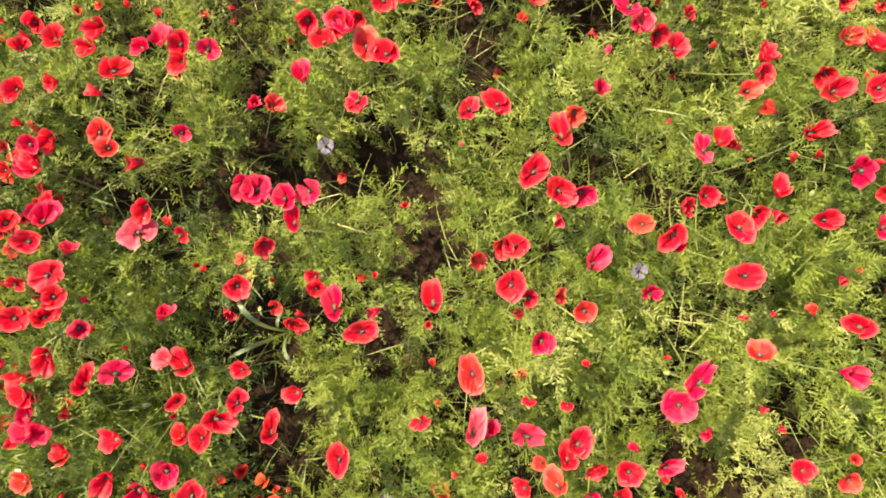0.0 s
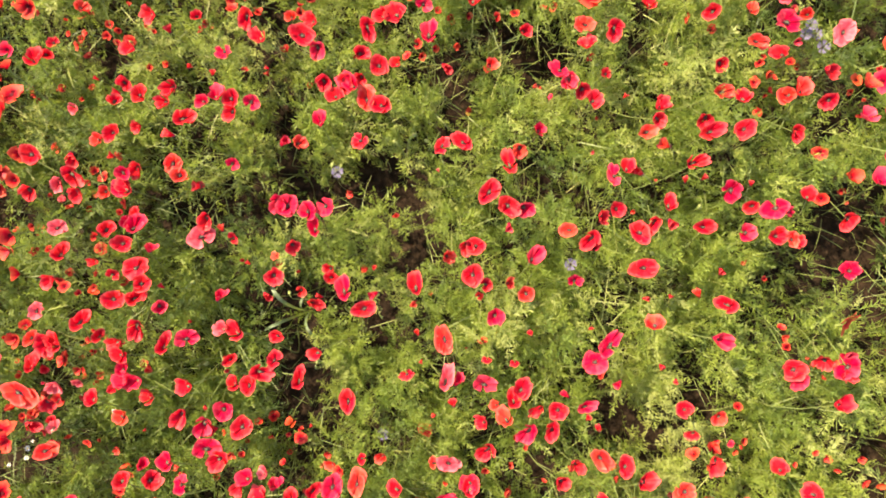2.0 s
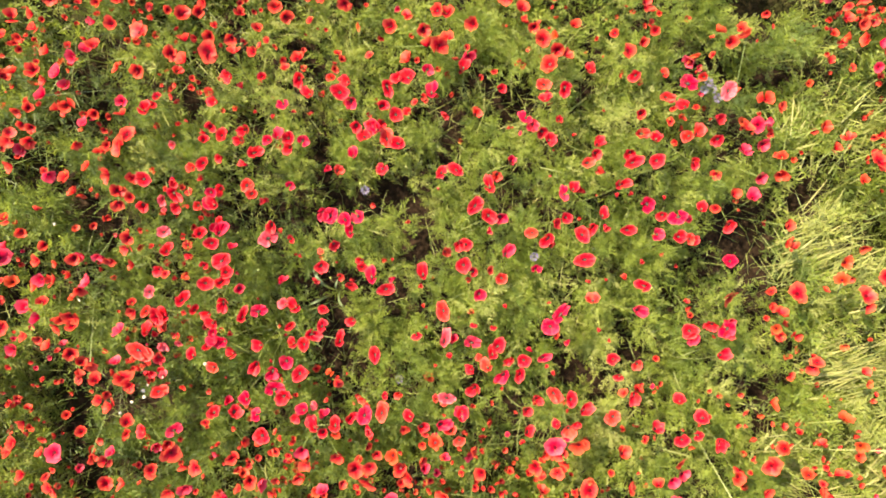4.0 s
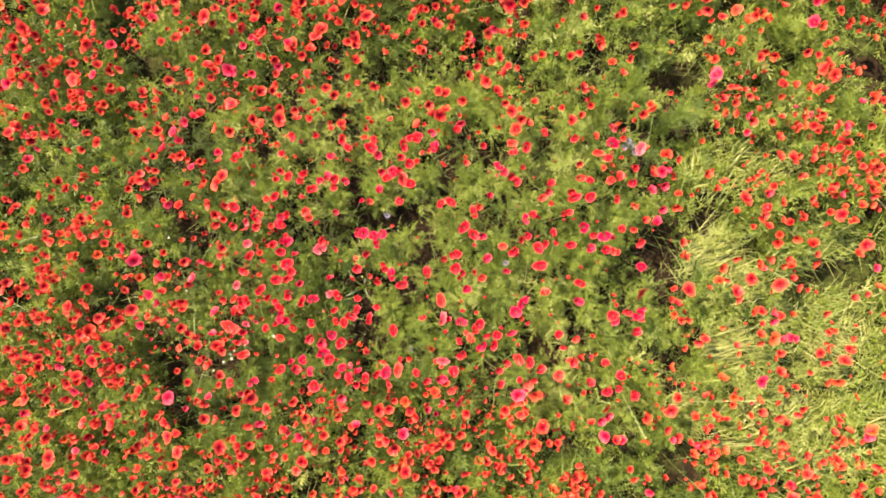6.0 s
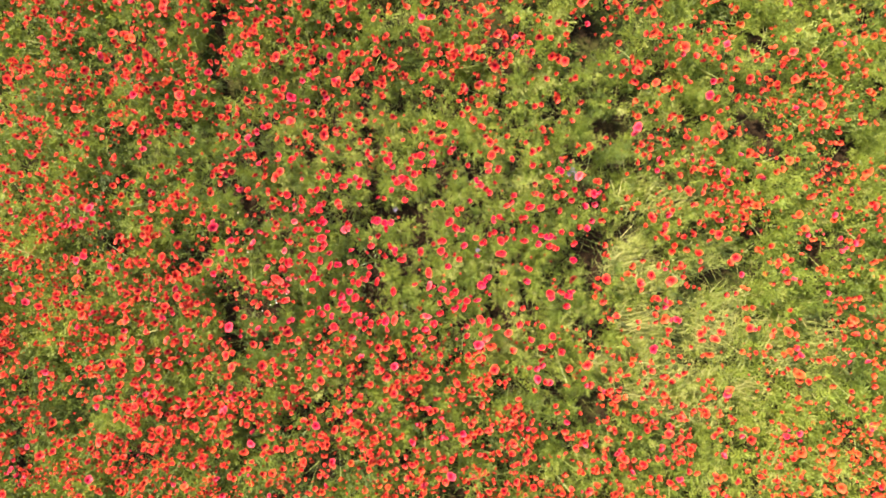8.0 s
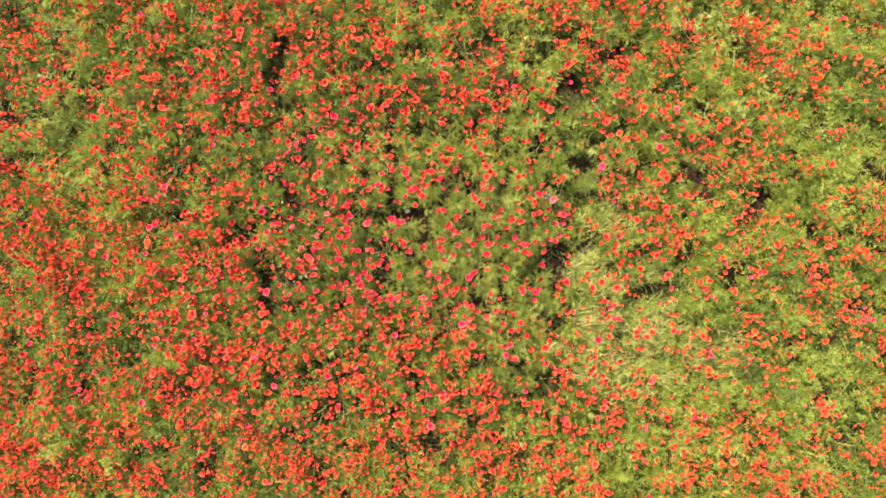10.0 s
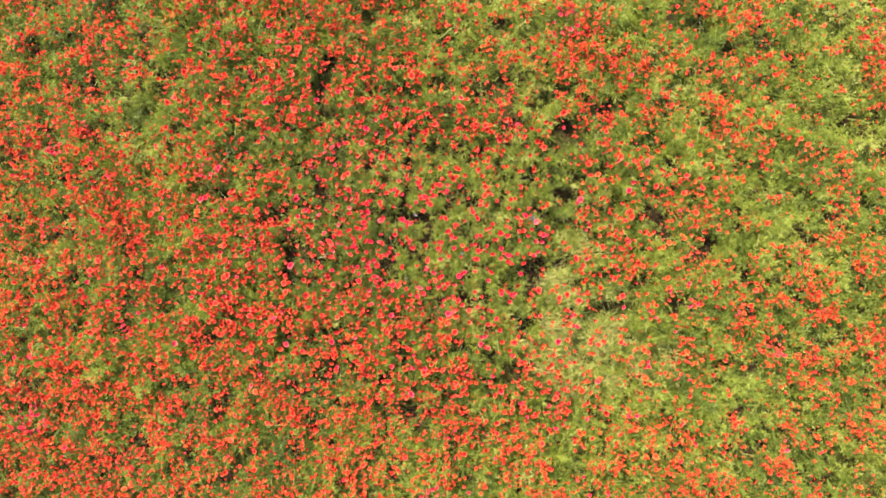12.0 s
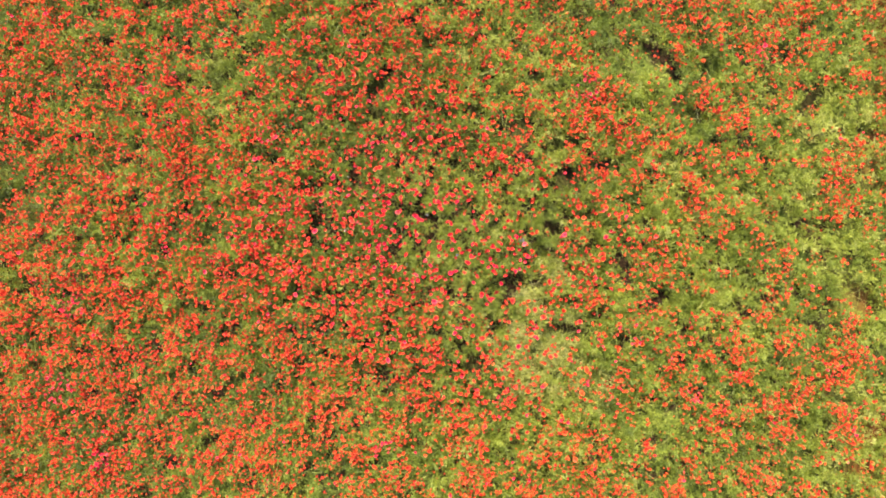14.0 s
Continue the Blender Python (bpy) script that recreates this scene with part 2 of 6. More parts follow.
THICKNESS = (
    (-4.53, -4.04, 1.41, 1.50),
    (-3.53, -6.03, 1.13, 1.35),
    (-2.46, -1.79, 1.13, 1.35),
    (-0.66, -1.89, 1.41, 1.35),
    (1.07, -2.92, 1.41, 1.30),
    (1.07, 3.34, 0.56, 2.20),
    (5.49, -0.23, 1.41, 1.70),
    (6.82, 1.79, 0.56, 1.80),
    (2.87, 5.45, 0.84, 1.60),
    (-5.01, -0.97, 1.13, 1.20),
    (-4.37, 0.63, 0.56, 0.35),
    (-0.48, 3.70, 0.94, 0.50),
    (0.94, 0.51, 0.75, 0.55),
    (4.07, 3.88, 1.13, 0.70),
    (6.81, 2.90, 0.84, 0.30),
    (4.10, 5.11, 0.84, 0.50),
    (2.98, -0.66, 0.75, 0.35),
    (2.05, -0.23, 0.47, 0.30),
    (1.70, 4.29, 0.56, 0.35),
    (-5.35, 1.00, 0.75, 0.60),
    (-1.16, -0.36, 0.50, 1.60),
    (0.14, -0.65, 0.23, 1.70),
    (-1.50, -0.43, 0.60, 1.30),
    (-1.98, 0.87, 0.45, 1.20),
)


def bare(x, y, grow=0.0):
    """1 in the middle of an open gap in the crop, 0 away from gaps."""
    x, y = np.asarray(x, float), np.asarray(y, float)
    worst = np.zeros_like(x)
    wob = 0.6 + 0.8 * lattice(x, y, 0.09, 5)
    for ax, ay, bx, by, wide in GAPS_A + GAPS_B + GAPS_C + GAPS_D:
        dx, dy = bx - ax, by - ay
        k = np.clip(((x - ax) * dx + (y - ay) * dy) / (dx * dx + dy * dy + 1e-9), 0, 1)
        d = np.hypot(x - ax - k * dx, y - ay - k * dy) / (wide * wob * 0.9 + 0.006 + grow)
        deep = 1.0
        deep = 0.62 if 0.85 < ax < 2.2 and abs(ay) < 1.2 else deep
        worst = np.maximum(worst, np.clip((1.35 - d) * 2.5, 0, deep))
    other = lattice(x, y, 0.42, 11) * 0.6 + lattice(x, y, 0.16, 12) * 0.4
    away = np.clip((np.hypot(x / 1.1, y / 0.65) - 1.0) * 3, 0, 1)
    return np.maximum(worst, np.clip((other - 0.735) * 9, 0, 0.7) * away)


def spot_field(x, y, spots):
    best = np.zeros_like(np.asarray(x, float))
    for sx, sy, r in spots:
        best = np.maximum(best, np.exp(-((x - sx) ** 2 + (y - sy) ** 2) / (r * r)))
    return best


def lodged(x, y):
    """Where the grass lies flat and pale."""
    return np.clip(spot_field(x, y, LODGED) * 1.15 - 0.25 + 0.5 * (lattice(x, y, 0.25, 21) - 0.5), 0, 1)


def canopy(x, y):
    """The height of the leaf canopy."""
    tall = 0.35 + 0.12 * (lattice(x, y, 0.5, 31) - 0.5) + 0.22 * (lattice(x, y, 0.19, 32) - 0.5) + 0.16 * (lattice(x, y, 0.085, 33) - 0.5)
    return np.maximum(0.06, tall * (1 - 0.5 * lodged(x, y)) * (1 - 0.85 * bare(x, y)))


def greenness(x, y):
    """0 for dark bluish leaves, 1 for pale yellow ones."""
    # the tanh term paints the sunnier look towards +x into the leaf tint
    base = 0.44 + 0.5 * (lattice(x, y, 0.8, 41) - 0.5) + 0.35 * (lattice(x, y, 0.22, 42) - 0.5) + 0.08 * np.tanh(x / 1.3)
    return np.clip(base + 0.16 * spot_field(x, y, PALE) + 0.06 * lodged(x, y), 0, 0.9)


def flower_density(x, y):
    """Poppies to the square metre."""
    side = 1 / (1 + np.exp((x - 1.2 + 0.25 * y) / 0.7))
    base = 108 + 56 * side
    for sx, sy, r, times in THICKNESS:
        base = base * (1 + (times - 1) * np.exp(-((x - sx) ** 2 + (y - sy) ** 2) / (r * r)))
    even = 0.45 + 2.2 * (0.2 * lattice(x, y, 0.55, 53) + 0.35 * lattice(x, y, 0.3, 51) + 0.45 * lattice(x, y, 0.14, 52)) ** 2
    clump = 0.05 + (4.4 + 6 * (1 - side)) * (0.35 * lattice(x, y, 0.55, 53) + 0.35 * lattice(x, y, 0.3, 51) + 0.3 * lattice(x, y, 0.14, 52)) ** (2.2 + 1.3 * (1 - side))
    clump = even * side + clump * (1 - side)
    return base * clump * (1 - 0.75 * bare(x, y)) * (1 - 0.3 * lodged(x, y))


# ---- mesh helpers ----
def turns(yaw, pitch, roll):
    """Stacked rotations: roll about x, then pitch (nose up) about y, then yaw about z."""
    cy, sy, cp, sp, cr, sr = np.cos(yaw), np.sin(yaw), np.cos(pitch), np.sin(pitch), np.cos(roll), np.sin(roll)
    m = np.empty((len(yaw), 3, 3))
    m[:, 0, 0], m[:, 0, 1], m[:, 0, 2] = cy * cp, -sy * cr - cy * sp * sr, sy * sr - cy * sp * cr
    m[:, 1, 0], m[:, 1, 1], m[:, 1, 2] = sy * cp, cy * cr - sy * sp * sr, -cy * sr - sy * sp * cr
    m[:, 2, 0], m[:, 2, 1], m[:, 2, 2] = sp, cp * sr, cp * cr
    return m


def mesh_from(name, verts, tris, materials, smooth=True, slots=None, **floats):
    """A mesh of triangles from arrays, with float attributes on its points."""
    me = bpy.data.meshes.new(name)
    me.vertices.add(len(verts))
    me.vertices.foreach_set("co", np.ascontiguousarray(verts, np.float32).ravel())
    me.loops.add(len(tris) * 3)
    me.loops.foreach_set("vertex_index", np.ascontiguousarray(tris, np.int32).ravel())
    me.polygons.add(len(tris))
    me.polygons.foreach_set("loop_start", np.arange(0, len(tris) * 3, 3, dtype=np.int32))
    me.polygons.foreach_set("use_smooth", np.full(len(tris), smooth))
    if slots is not None:
        me.polygons.foreach_set("material_index", np.ascontiguousarray(slots, np.int32))
    for key, values in floats.items():
        me.attributes.new(key, "FLOAT", "POINT").data.foreach_set("value", np.ascontiguousarray(values, np.float32))
    for material in materials:
        me.materials.append(material)
    me.update(calc_edges=True)
    return me


def scattered(kinds, which, place, turn, size):
    """Many posed and scaled copies of small shapes: points, triangles and the copy to which each point belongs."""
    points, tris, owner, start = [], [], [], 0
    for n, (v, f) in enumerate(kinds):
        mine = np.flatnonzero(which == n)
        if not len(mine):
            continue
        posed = np.einsum("nij,vj->nvi", turn[mine] * size[mine][:, None, None], v) + place[mine][:, None, :]
        points.append(posed.reshape(-1, 3))
        tris.append((f[None] + (start + np.arange(len(mine)) * len(v))[:, None, None]).reshape(-1, 3))
        owner.append(np.repeat(mine, len(v)))
        start += len(mine) * len(v)
    return np.concatenate(points), np.concatenate(tris), np.concatenate(owner)


def part(name, me, parent, label=""):
    ob = new(name, me)
    ob.parent = parent
    if label:
        tagged(ob, label)
    return ob


rng = np.random.default_rng(7)


def feather(pairs, long, leaflet, wide, bend, rough, fine=False):
    """One feathery leaf along +x: a thin rib with leaflets on both sides, bent down towards its tip."""
    v, f = [], []

    def kite(a, direction, length, width, lift):
        d = np.array([math.cos(direction), math.sin(direction), 0])
        n = np.array([-d[1], d[0], 0])
        mid, tip = a + d * length * 0.5, a + d * length
        mid[2] += lift * length * 0.6
        tip[2] += lift * length
        side = n * width / 2
        side[2] = width * rough.uniform(-0.4, 0.4)
        k = len(v)
        if fine:  # a narrow lobe, some of them widest at the tip
            near, far = (0.9, 0.1) if rough.random() < 0.6 else (0.15, 0.8)
            v.extend((a - side * near, a + side * near, tip + side * far) if near > far else (a, tip - side * far, tip + side * far))
            f.append((k, k + 1, k + 2))
            return
        v.extend((a, mid - side, tip, mid + side))
        f.extend(((k, k + 1, k + 2), (k, k + 2, k + 3)))

    for n in range(pairs):
        for way in (1, -1):
            s = min(0.95, (n + 1 + rough.uniform(-0.35, 0.35)) / (pairs + 1))
            at = np.array([s * long, 0, -bend * (s * long) ** 2 / long])
            reach_out = leaflet * (0.6 + 0.8 * math.sin(math.pi * min(1, s + 0.15)))
            kite(at, way * radians(rough.uniform(18, 85)), reach_out * rough.uniform(0.45, 1.3), wide * rough.uniform(0.6, 1.2), rough.uniform(-0.35, 0.7))
    kite(np.array([0.82 * long, 0, -bend * 0.67 * long]), rough.uniform(-0.2, 0.2), leaflet * 1.1, wide, -bend)
    if pairs > 1:
        k = len(v)
        w = wide * 0.22
        v.extend((np.array([0, -w, 0]), np.array([0, w, 0]), np.array([long * 0.85, 0, -bend * 0.72 * long])))
        f.append((k, k + 1, k + 2))
    return np.array(v), np.array(f)


# ---- ground ----
def ground():
    """One sheet to the horizon, finely gridded and clodded under the field."""
    inner = np.linspace(-10, 10, 125)
    outer = np.array([12, 15, 20, 30, 50, 90, 180, 400, 1000, 2600])
    line = np.concatenate([-outer[::-1], inner, outer])
    gx, gy = np.meshgrid(line, line)
    x, y = gx.ravel(), gy.ravel()
    z = 0.05 * (lattice(x, y, 0.14, 61) - 0.5) + 0.06 * (lattice(x, y, 0.6, 62) - 0.5)
    z = np.where(np.maximum(abs(x), abs(y)) < 11, z, 0.0)
    n = len(line)
    i, j = np.meshgrid(np.arange(n - 1), np.arange(n - 1))
    a = (j * n + i).ravel()
    tris = np.concatenate([np.stack([a, a + 1, a + n + 1], 1), np.stack([a, a + n + 1, a + n], 1)])
    return tagged(new("ground", mesh_from("ground", np.stack([x, y, z], 1), tris, [SOIL])), "brown clodded soil of a flowering field, gap shade painted into its colour", "ground", kind="structure")


ground()


# ---- foliage ----
HALF_X, HALF_Y = 9.4, 8.4


def infield(x, y):
    """Inside the stretch of the field that is built leaf by leaf; it lies askew."""
    c, s = math.cos(radians(28)), math.sin(radians(28))
    return (abs(x * c + y * s - 0.35) < 8.0) & (abs(y * c - x * s) < 4.9)


def zone(x, y):
    """How far out a place lies: 0 the middle of the field, 1 and 2 round it, 3 the rest."""
    jitter = 0.16 * (rng.random(len(x)) - 0.5)
    return np.select([np.maximum(abs(x) / 1.7, abs(y) / 1.2) + jitter < 1, np.maximum(abs(x) / 2.9, abs(y) / 2.1) + jitter < 1, np.maximum(abs(x) / 4.9, abs(y) / 3.4) + jitter < 1], [0, 1, 2], 3)


def plants_at(per_metre, wanted, half_x, half_y):
    n = int(4 * half_x * half_y * per_metre)
    x, y = rng.uniform(-half_x, half_x, n), rng.uniform(-half_y, half_y, n)
    keep = zone(x, y) == wanted
    keep &= infield(x, y)
    return x[keep], y[keep]


def stalks(px, py, top, tone):
    """Thin upright stalks under the leaves, a few to each plant."""
    own = np.repeat(np.arange(len(px)), 3)
    n = len(own)
    foot = np.stack([px[own] + rng.normal(0, 0.012, n), py[own] + rng.normal(0, 0.012, n), np.zeros(n)], 1)
    head = foot + np.stack([rng.normal(0, 0.05, n), rng.normal(0, 0.05, n), top[own] * rng.uniform(0.75, 1.0, n)], 1)
    a = rng.uniform(0, math.pi, n)
    side = np.stack([np.cos(a), np.sin(a), 0 * a], 1) * 0.0016
    v = np.stack([foot - side, foot + side, head + side * 0.6, head - side * 0.6], 1).reshape(-1, 3)
    k = 4 * np.arange(n)
    f = np.concatenate([np.stack([k, k + 1, k + 2], 1), np.stack([k, k + 2, k + 3], 1)])
    tint = np.repeat(np.clip(tone[own] + 0.1, 0, 1), 4)
    tagged(new("plant_stalks", mesh_from("plant_stalks", v, f, [STEM], False, tint=tint)), "thin pale green stalks under the leaves", "stalks", kind="stuff")


def foliage():
    rough = random.Random(3)
    plans = [  # plants to the square metre, leaves on each, leaflet pairs, leaf, leaflet, width
        (86, 30, 13, 0.078, 0.0175, 0.0044, 1.75, 1.25),
        (88, 18, 8, 0.088, 0.028, 0.0075, 3.0, 2.2),
        (74, 14, 5, 0.100, 0.038, 0.0115, 5.0, 3.5),
        (52, 19, 2, 0.080, 0.036, 0.0150, HALF_X, HALF_Y),
    ]
    for z, (per, leaves, pairs, long, leaflet, wide, hx, hy) in enumerate(plans):
        px, py = plants_at(per, z, hx, hy)
        top = canopy(px, py) * rng.uniform(0.62 if z < 2 else 0.48, 1.2 if z < 2 else 1.3, len(px))
        thin_out = rng.random(len(px)) > bare(px, py, (0.010, 0.018, 0.026, 0.03)[z]) * 0.98
        px, py, top = px[thin_out], py[thin_out], top[thin_out]
        tone = greenness(px, py) + rng.normal(0, 0.19 if z < 2 else 0.15, len(px))
        own = np.repeat(np.arange(len(px)), leaves)
        n = len(own)
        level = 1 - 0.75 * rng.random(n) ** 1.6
        yaw = rng.uniform(0, 2 * math.pi, n)
        out = rng.random(n) ** 0.6 * 0.055 * (0.6 + 0.8 * (1 - level))
        lx, ly = px[own] + np.cos(yaw) * out, py[own] + np.sin(yaw) * out
        stay = rng.random(n) > bare(lx + np.cos(yaw) * long * 0.75, ly + np.sin(yaw) * long * 0.75) * (0.93, 0.95, 1.0, 1.0)[z]
        own, level, yaw, lx, ly = own[stay], level[stay], yaw[stay], lx[stay], ly[stay]
        n = len(own)
        place = np.stack([lx, ly, top[own] * level], 1)
        pitch = np.radians(rng.normal(18, 22, n) + 30 * (level - 0.6))
        turn = turns(yaw + rng.normal(0, 0.5, n), pitch, rng.normal(0, 0.5, n))
        kinds = [feather(pairs, long, leaflet, wide, rough.uniform(0.1, 0.6), rough, True) for _ in range(14)]
        v, f, owner = scattered(kinds, rng.integers(0, 14, n), place, turn, rng.uniform(0.6, 1.3, n))
        if z < 2:
            stalks(px, py, top, tone)
        # canopy shade put into the tint: darker low down and in the coarse outer zones
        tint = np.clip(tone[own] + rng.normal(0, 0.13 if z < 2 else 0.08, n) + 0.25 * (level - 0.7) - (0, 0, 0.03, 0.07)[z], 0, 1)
        # glints painted as paler tint on a tenth of the upper leaves
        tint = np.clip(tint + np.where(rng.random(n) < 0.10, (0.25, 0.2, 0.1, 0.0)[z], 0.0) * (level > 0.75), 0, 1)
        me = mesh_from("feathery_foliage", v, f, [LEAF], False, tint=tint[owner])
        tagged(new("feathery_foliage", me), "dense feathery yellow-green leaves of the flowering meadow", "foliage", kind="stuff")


foliage()


def blade(long, wide, bend):
    """A grass blade along +x, in three bent lengths."""
    s = np.array([0, 0.35, 0.7, 1.0])
    w = wide * np.array([0.8, 1.0, 0.7, 0.05]) / 2
    mid = np.stack([s * long, 0 * s, -bend * long * s**2], 1)
    side = np.stack([0 * s, w, 0 * s], 1)
    v = np.concatenate([mid - side, mid + side])
    f = [t for k in range(3) for t in ((k, k + 1, k + 5), (k, k + 5, k + 4))]
    return v, np.array(f)


def meadow_grass():
    """Thin blades standing among the leaves, and long pale ones where the crop lies flat."""
    n = 14000
    x, y = rng.uniform(-HALF_X, HALF_X, n), rng.uniform(-HALF_Y, HALF_Y, n)
    near = 5000
    x[:near], y[:near] = rng.uniform(-2.2, 2.2, near), rng.uniform(-1.5, 1.5, near)
    stay = rng.random(n) > bare(x, y, 0.06)
    x, y = x[stay], y[stay]
    n = len(x)
    far = np.maximum(abs(x) / 2.4, abs(y) / 1.7) > 1
    top = canopy(x, y)
    place = np.stack([x, y, top * rng.uniform(0.3, 0.95, n)], 1)
    turn = turns(rng.uniform(0, 2 * math.pi, n), np.radians(rng.normal(22, 18, n)), rng.normal(0, 0.5, n))
    kinds = [blade(0.13, 0.0030, 0.3), blade(0.16, 0.0026, 0.6), blade(0.10, 0.0036, 0.2)]
    v, f, owner = scattered(kinds, rng.integers(0, 3, n), place, turn, rng.uniform(0.6, 1.3, n) * np.where(far, 2.0, 1.0))
    tint = np.clip(0.15 + 0.5 * greenness(x, y) + rng.normal(0, 0.18, n), 0, 1)
    tagged(new("meadow_grass", mesh_from("meadow_grass", v, f, [GRASS], True, tint=tint[owner])), "thin green grass blades among the poppies", "grass", kind="stuff")

    n = 110000
    x, y = rng.uniform(0.6, 5.6, n), rng.uniform(-3.4, 1.6, n)
    stay = rng.random(n) < lodged(x, y) * 1.2 * (1 - bare(x, y, 0.03))
    x, y = x[stay], y[stay]
    n = len(x)
    top = canopy(x, y)
    way = radians(28) + 0.9 * (lattice(x, y, 0.6, 71) - 0.5) * 2 + rng.normal(0, 0.65, n)
    place = np.stack([x, y, top * rng.uniform(0.35, 1.05, n) + 0.02], 1)
    turn = turns(way, np.radians(rng.normal(6, 9, n)), rng.normal(0, 0.7, n))
    kinds = [blade(0.13, 0.0052, 0.2), blade(0.20, 0.0046, 0.3), blade(0.09, 0.0070, 0.1)]
    v, f, owner = scattered(kinds, rng.integers(0, 3, n), place, turn, rng.uniform(0.6, 1.25, n))
    tint = np.clip(0.52 + 0.5 * (lattice(x, y, 0.3, 72) - 0.5) + rng.normal(0, 0.18, n), 0, 1)
    tagged(new("lodged_grass", mesh_from("lodged_grass", v, f, [GRASS], True, tint=tint[owner])), "pale straw-green grass lying flat in swathes", "grass", kind="stuff")


meadow_grass()


def dry_straw():
    """Fans of dry straw where the crop has been pressed down."""
    x, y, way = [], [], []
    for cx, cy, turn_to, n in ((1.90, -0.62, 14, 70), (1.95, -1.25, 5, 40), (1.75, 0.02, 22, 60), (2.25, 0.55, 30, 30), (2.6, -0.55, -18, 50), (3.0, -1.1, -10, 40)):
        x.append(cx + rng.uniform(-0.08, 0.14, n)), y.append(cy + rng.normal(0, 0.07, n)), way.append(radians(turn_to) + rng.normal(0, 0.22, n))
    x, y, way = np.concatenate(x), np.concatenate(y), np.concatenate(way)
    n = len(x)
    place = np.stack([x, y, rng.uniform(0.16, 0.34, n)], 1)
    kinds = [blade(0.34, 0.0050, 0.06), blade(0.42, 0.0042, 0.12), blade(0.26, 0.0058, 0.03)]
    v, f, owner = scattered(kinds, rng.integers(0, 3, n), place, turns(way, np.radians(rng.normal(4, 7, n)), rng.normal(0, 0.6, n)), rng.uniform(0.6, 1.2, n))
    tagged(new("dry_straw", mesh_from("dry_straw", v, f, [GRASS], True, tint=rng.uniform(0.5, 0.9, n)[owner])), "pale dry straw lying in fans", "straw", kind="stuff")


dry_straw()


# ---- poppies ----
def petal(wide, radius, lift, cup, frill, phase, across, along):
    """A crumpled fan of a petal along +x. lift: its slope at the claw; cup: how much steeper the rim is."""
    v, s_of = [], []
    radius = radius / math.hypot(1, lift + cup)
    for j in range(along + 1):
        s = j / along
        for i in range(across + 1):
            u = 2 * i / across - 1
            a = u * wide
            r = radius * s * (1 - 0.16 * u**4 + 0.05 * math.sin(4.3 * a + phase) * s)
            z = radius * (lift * s + cup * s * s - 0.22 * max(0, s - 0.78) * 4 * cup)
            z += radius * frill * s * s * math.sin(6.5 * a + phase * 2) + radius * 0.5 * frill * s * math.sin(11 * a - phase + 3 * s)
            v.append((r * math.cos(a * (1 - 0.15 * lift)), r * math.sin(a * (1 - 0.15 * lift)), z))
            s_of.append(s)
    n = across + 1
    f = [t for j in range(along) for i in range(across) for t in ((j * n + i, j * n + i + 1, j * n + n + i + 1), (j * n + i, j * n + n + i + 1, j * n + n + i))]
    return np.array(v), np.array(f), np.array(s_of)


def tube(points, radius, sides=5):
    v, f = [], []
    for k, p in enumerate(points):
        ahead = np.subtract(points[min(k + 1, len(points) - 1)], points[max(k - 1, 0)])
        ahead = ahead / np.linalg.norm(ahead)
        a = np.cross(ahead, (0.0, 1.0, 0.0))
        a = a / np.linalg.norm(a)
        b = np.cross(ahead, a)
        for i in range(sides):
            t = 2 * math.pi * i / sides
            v.append(np.asarray(p) + radius * (a * math.cos(t) + b * math.sin(t)))
    for k in range(len(points) - 1):
        for i in range(sides):
            a, b = k * sides + i, k * sides + (i + 1) % sides
            f.extend(((a, b, b + sides), (a, b + sides, a + sides)))
    return np.array(v), np.array(f)


HEAD = 0.55  # height of the flower heads of the pattern plants

FORMS = {  # lift, cup, frill, tilt in degrees, missing petals, width over all in cm, words
    "bowl": (0.22, 0.62, 0.11, 16, 0, 6.1, "wide open bowl-shaped"),
    "flat": (0.10, 0.16, 0.14, 10, 0, 7.0, "fully opened flat"),
    "cup": (0.45, 0.85, 0.10, 30, 0, 4.9, "half-open cupped"),
    "tilted": (0.30, 0.55, 0.12, 46, 0, 5.2, "tilted open"),
    "folded": (0.95, 0.95, 0.10, 55, 0, 4.3, "half-closed folded"),
    "ragged": (0.05, 0.25, 0.16, 25, 1, 6.8, "wilting ragged"),
}


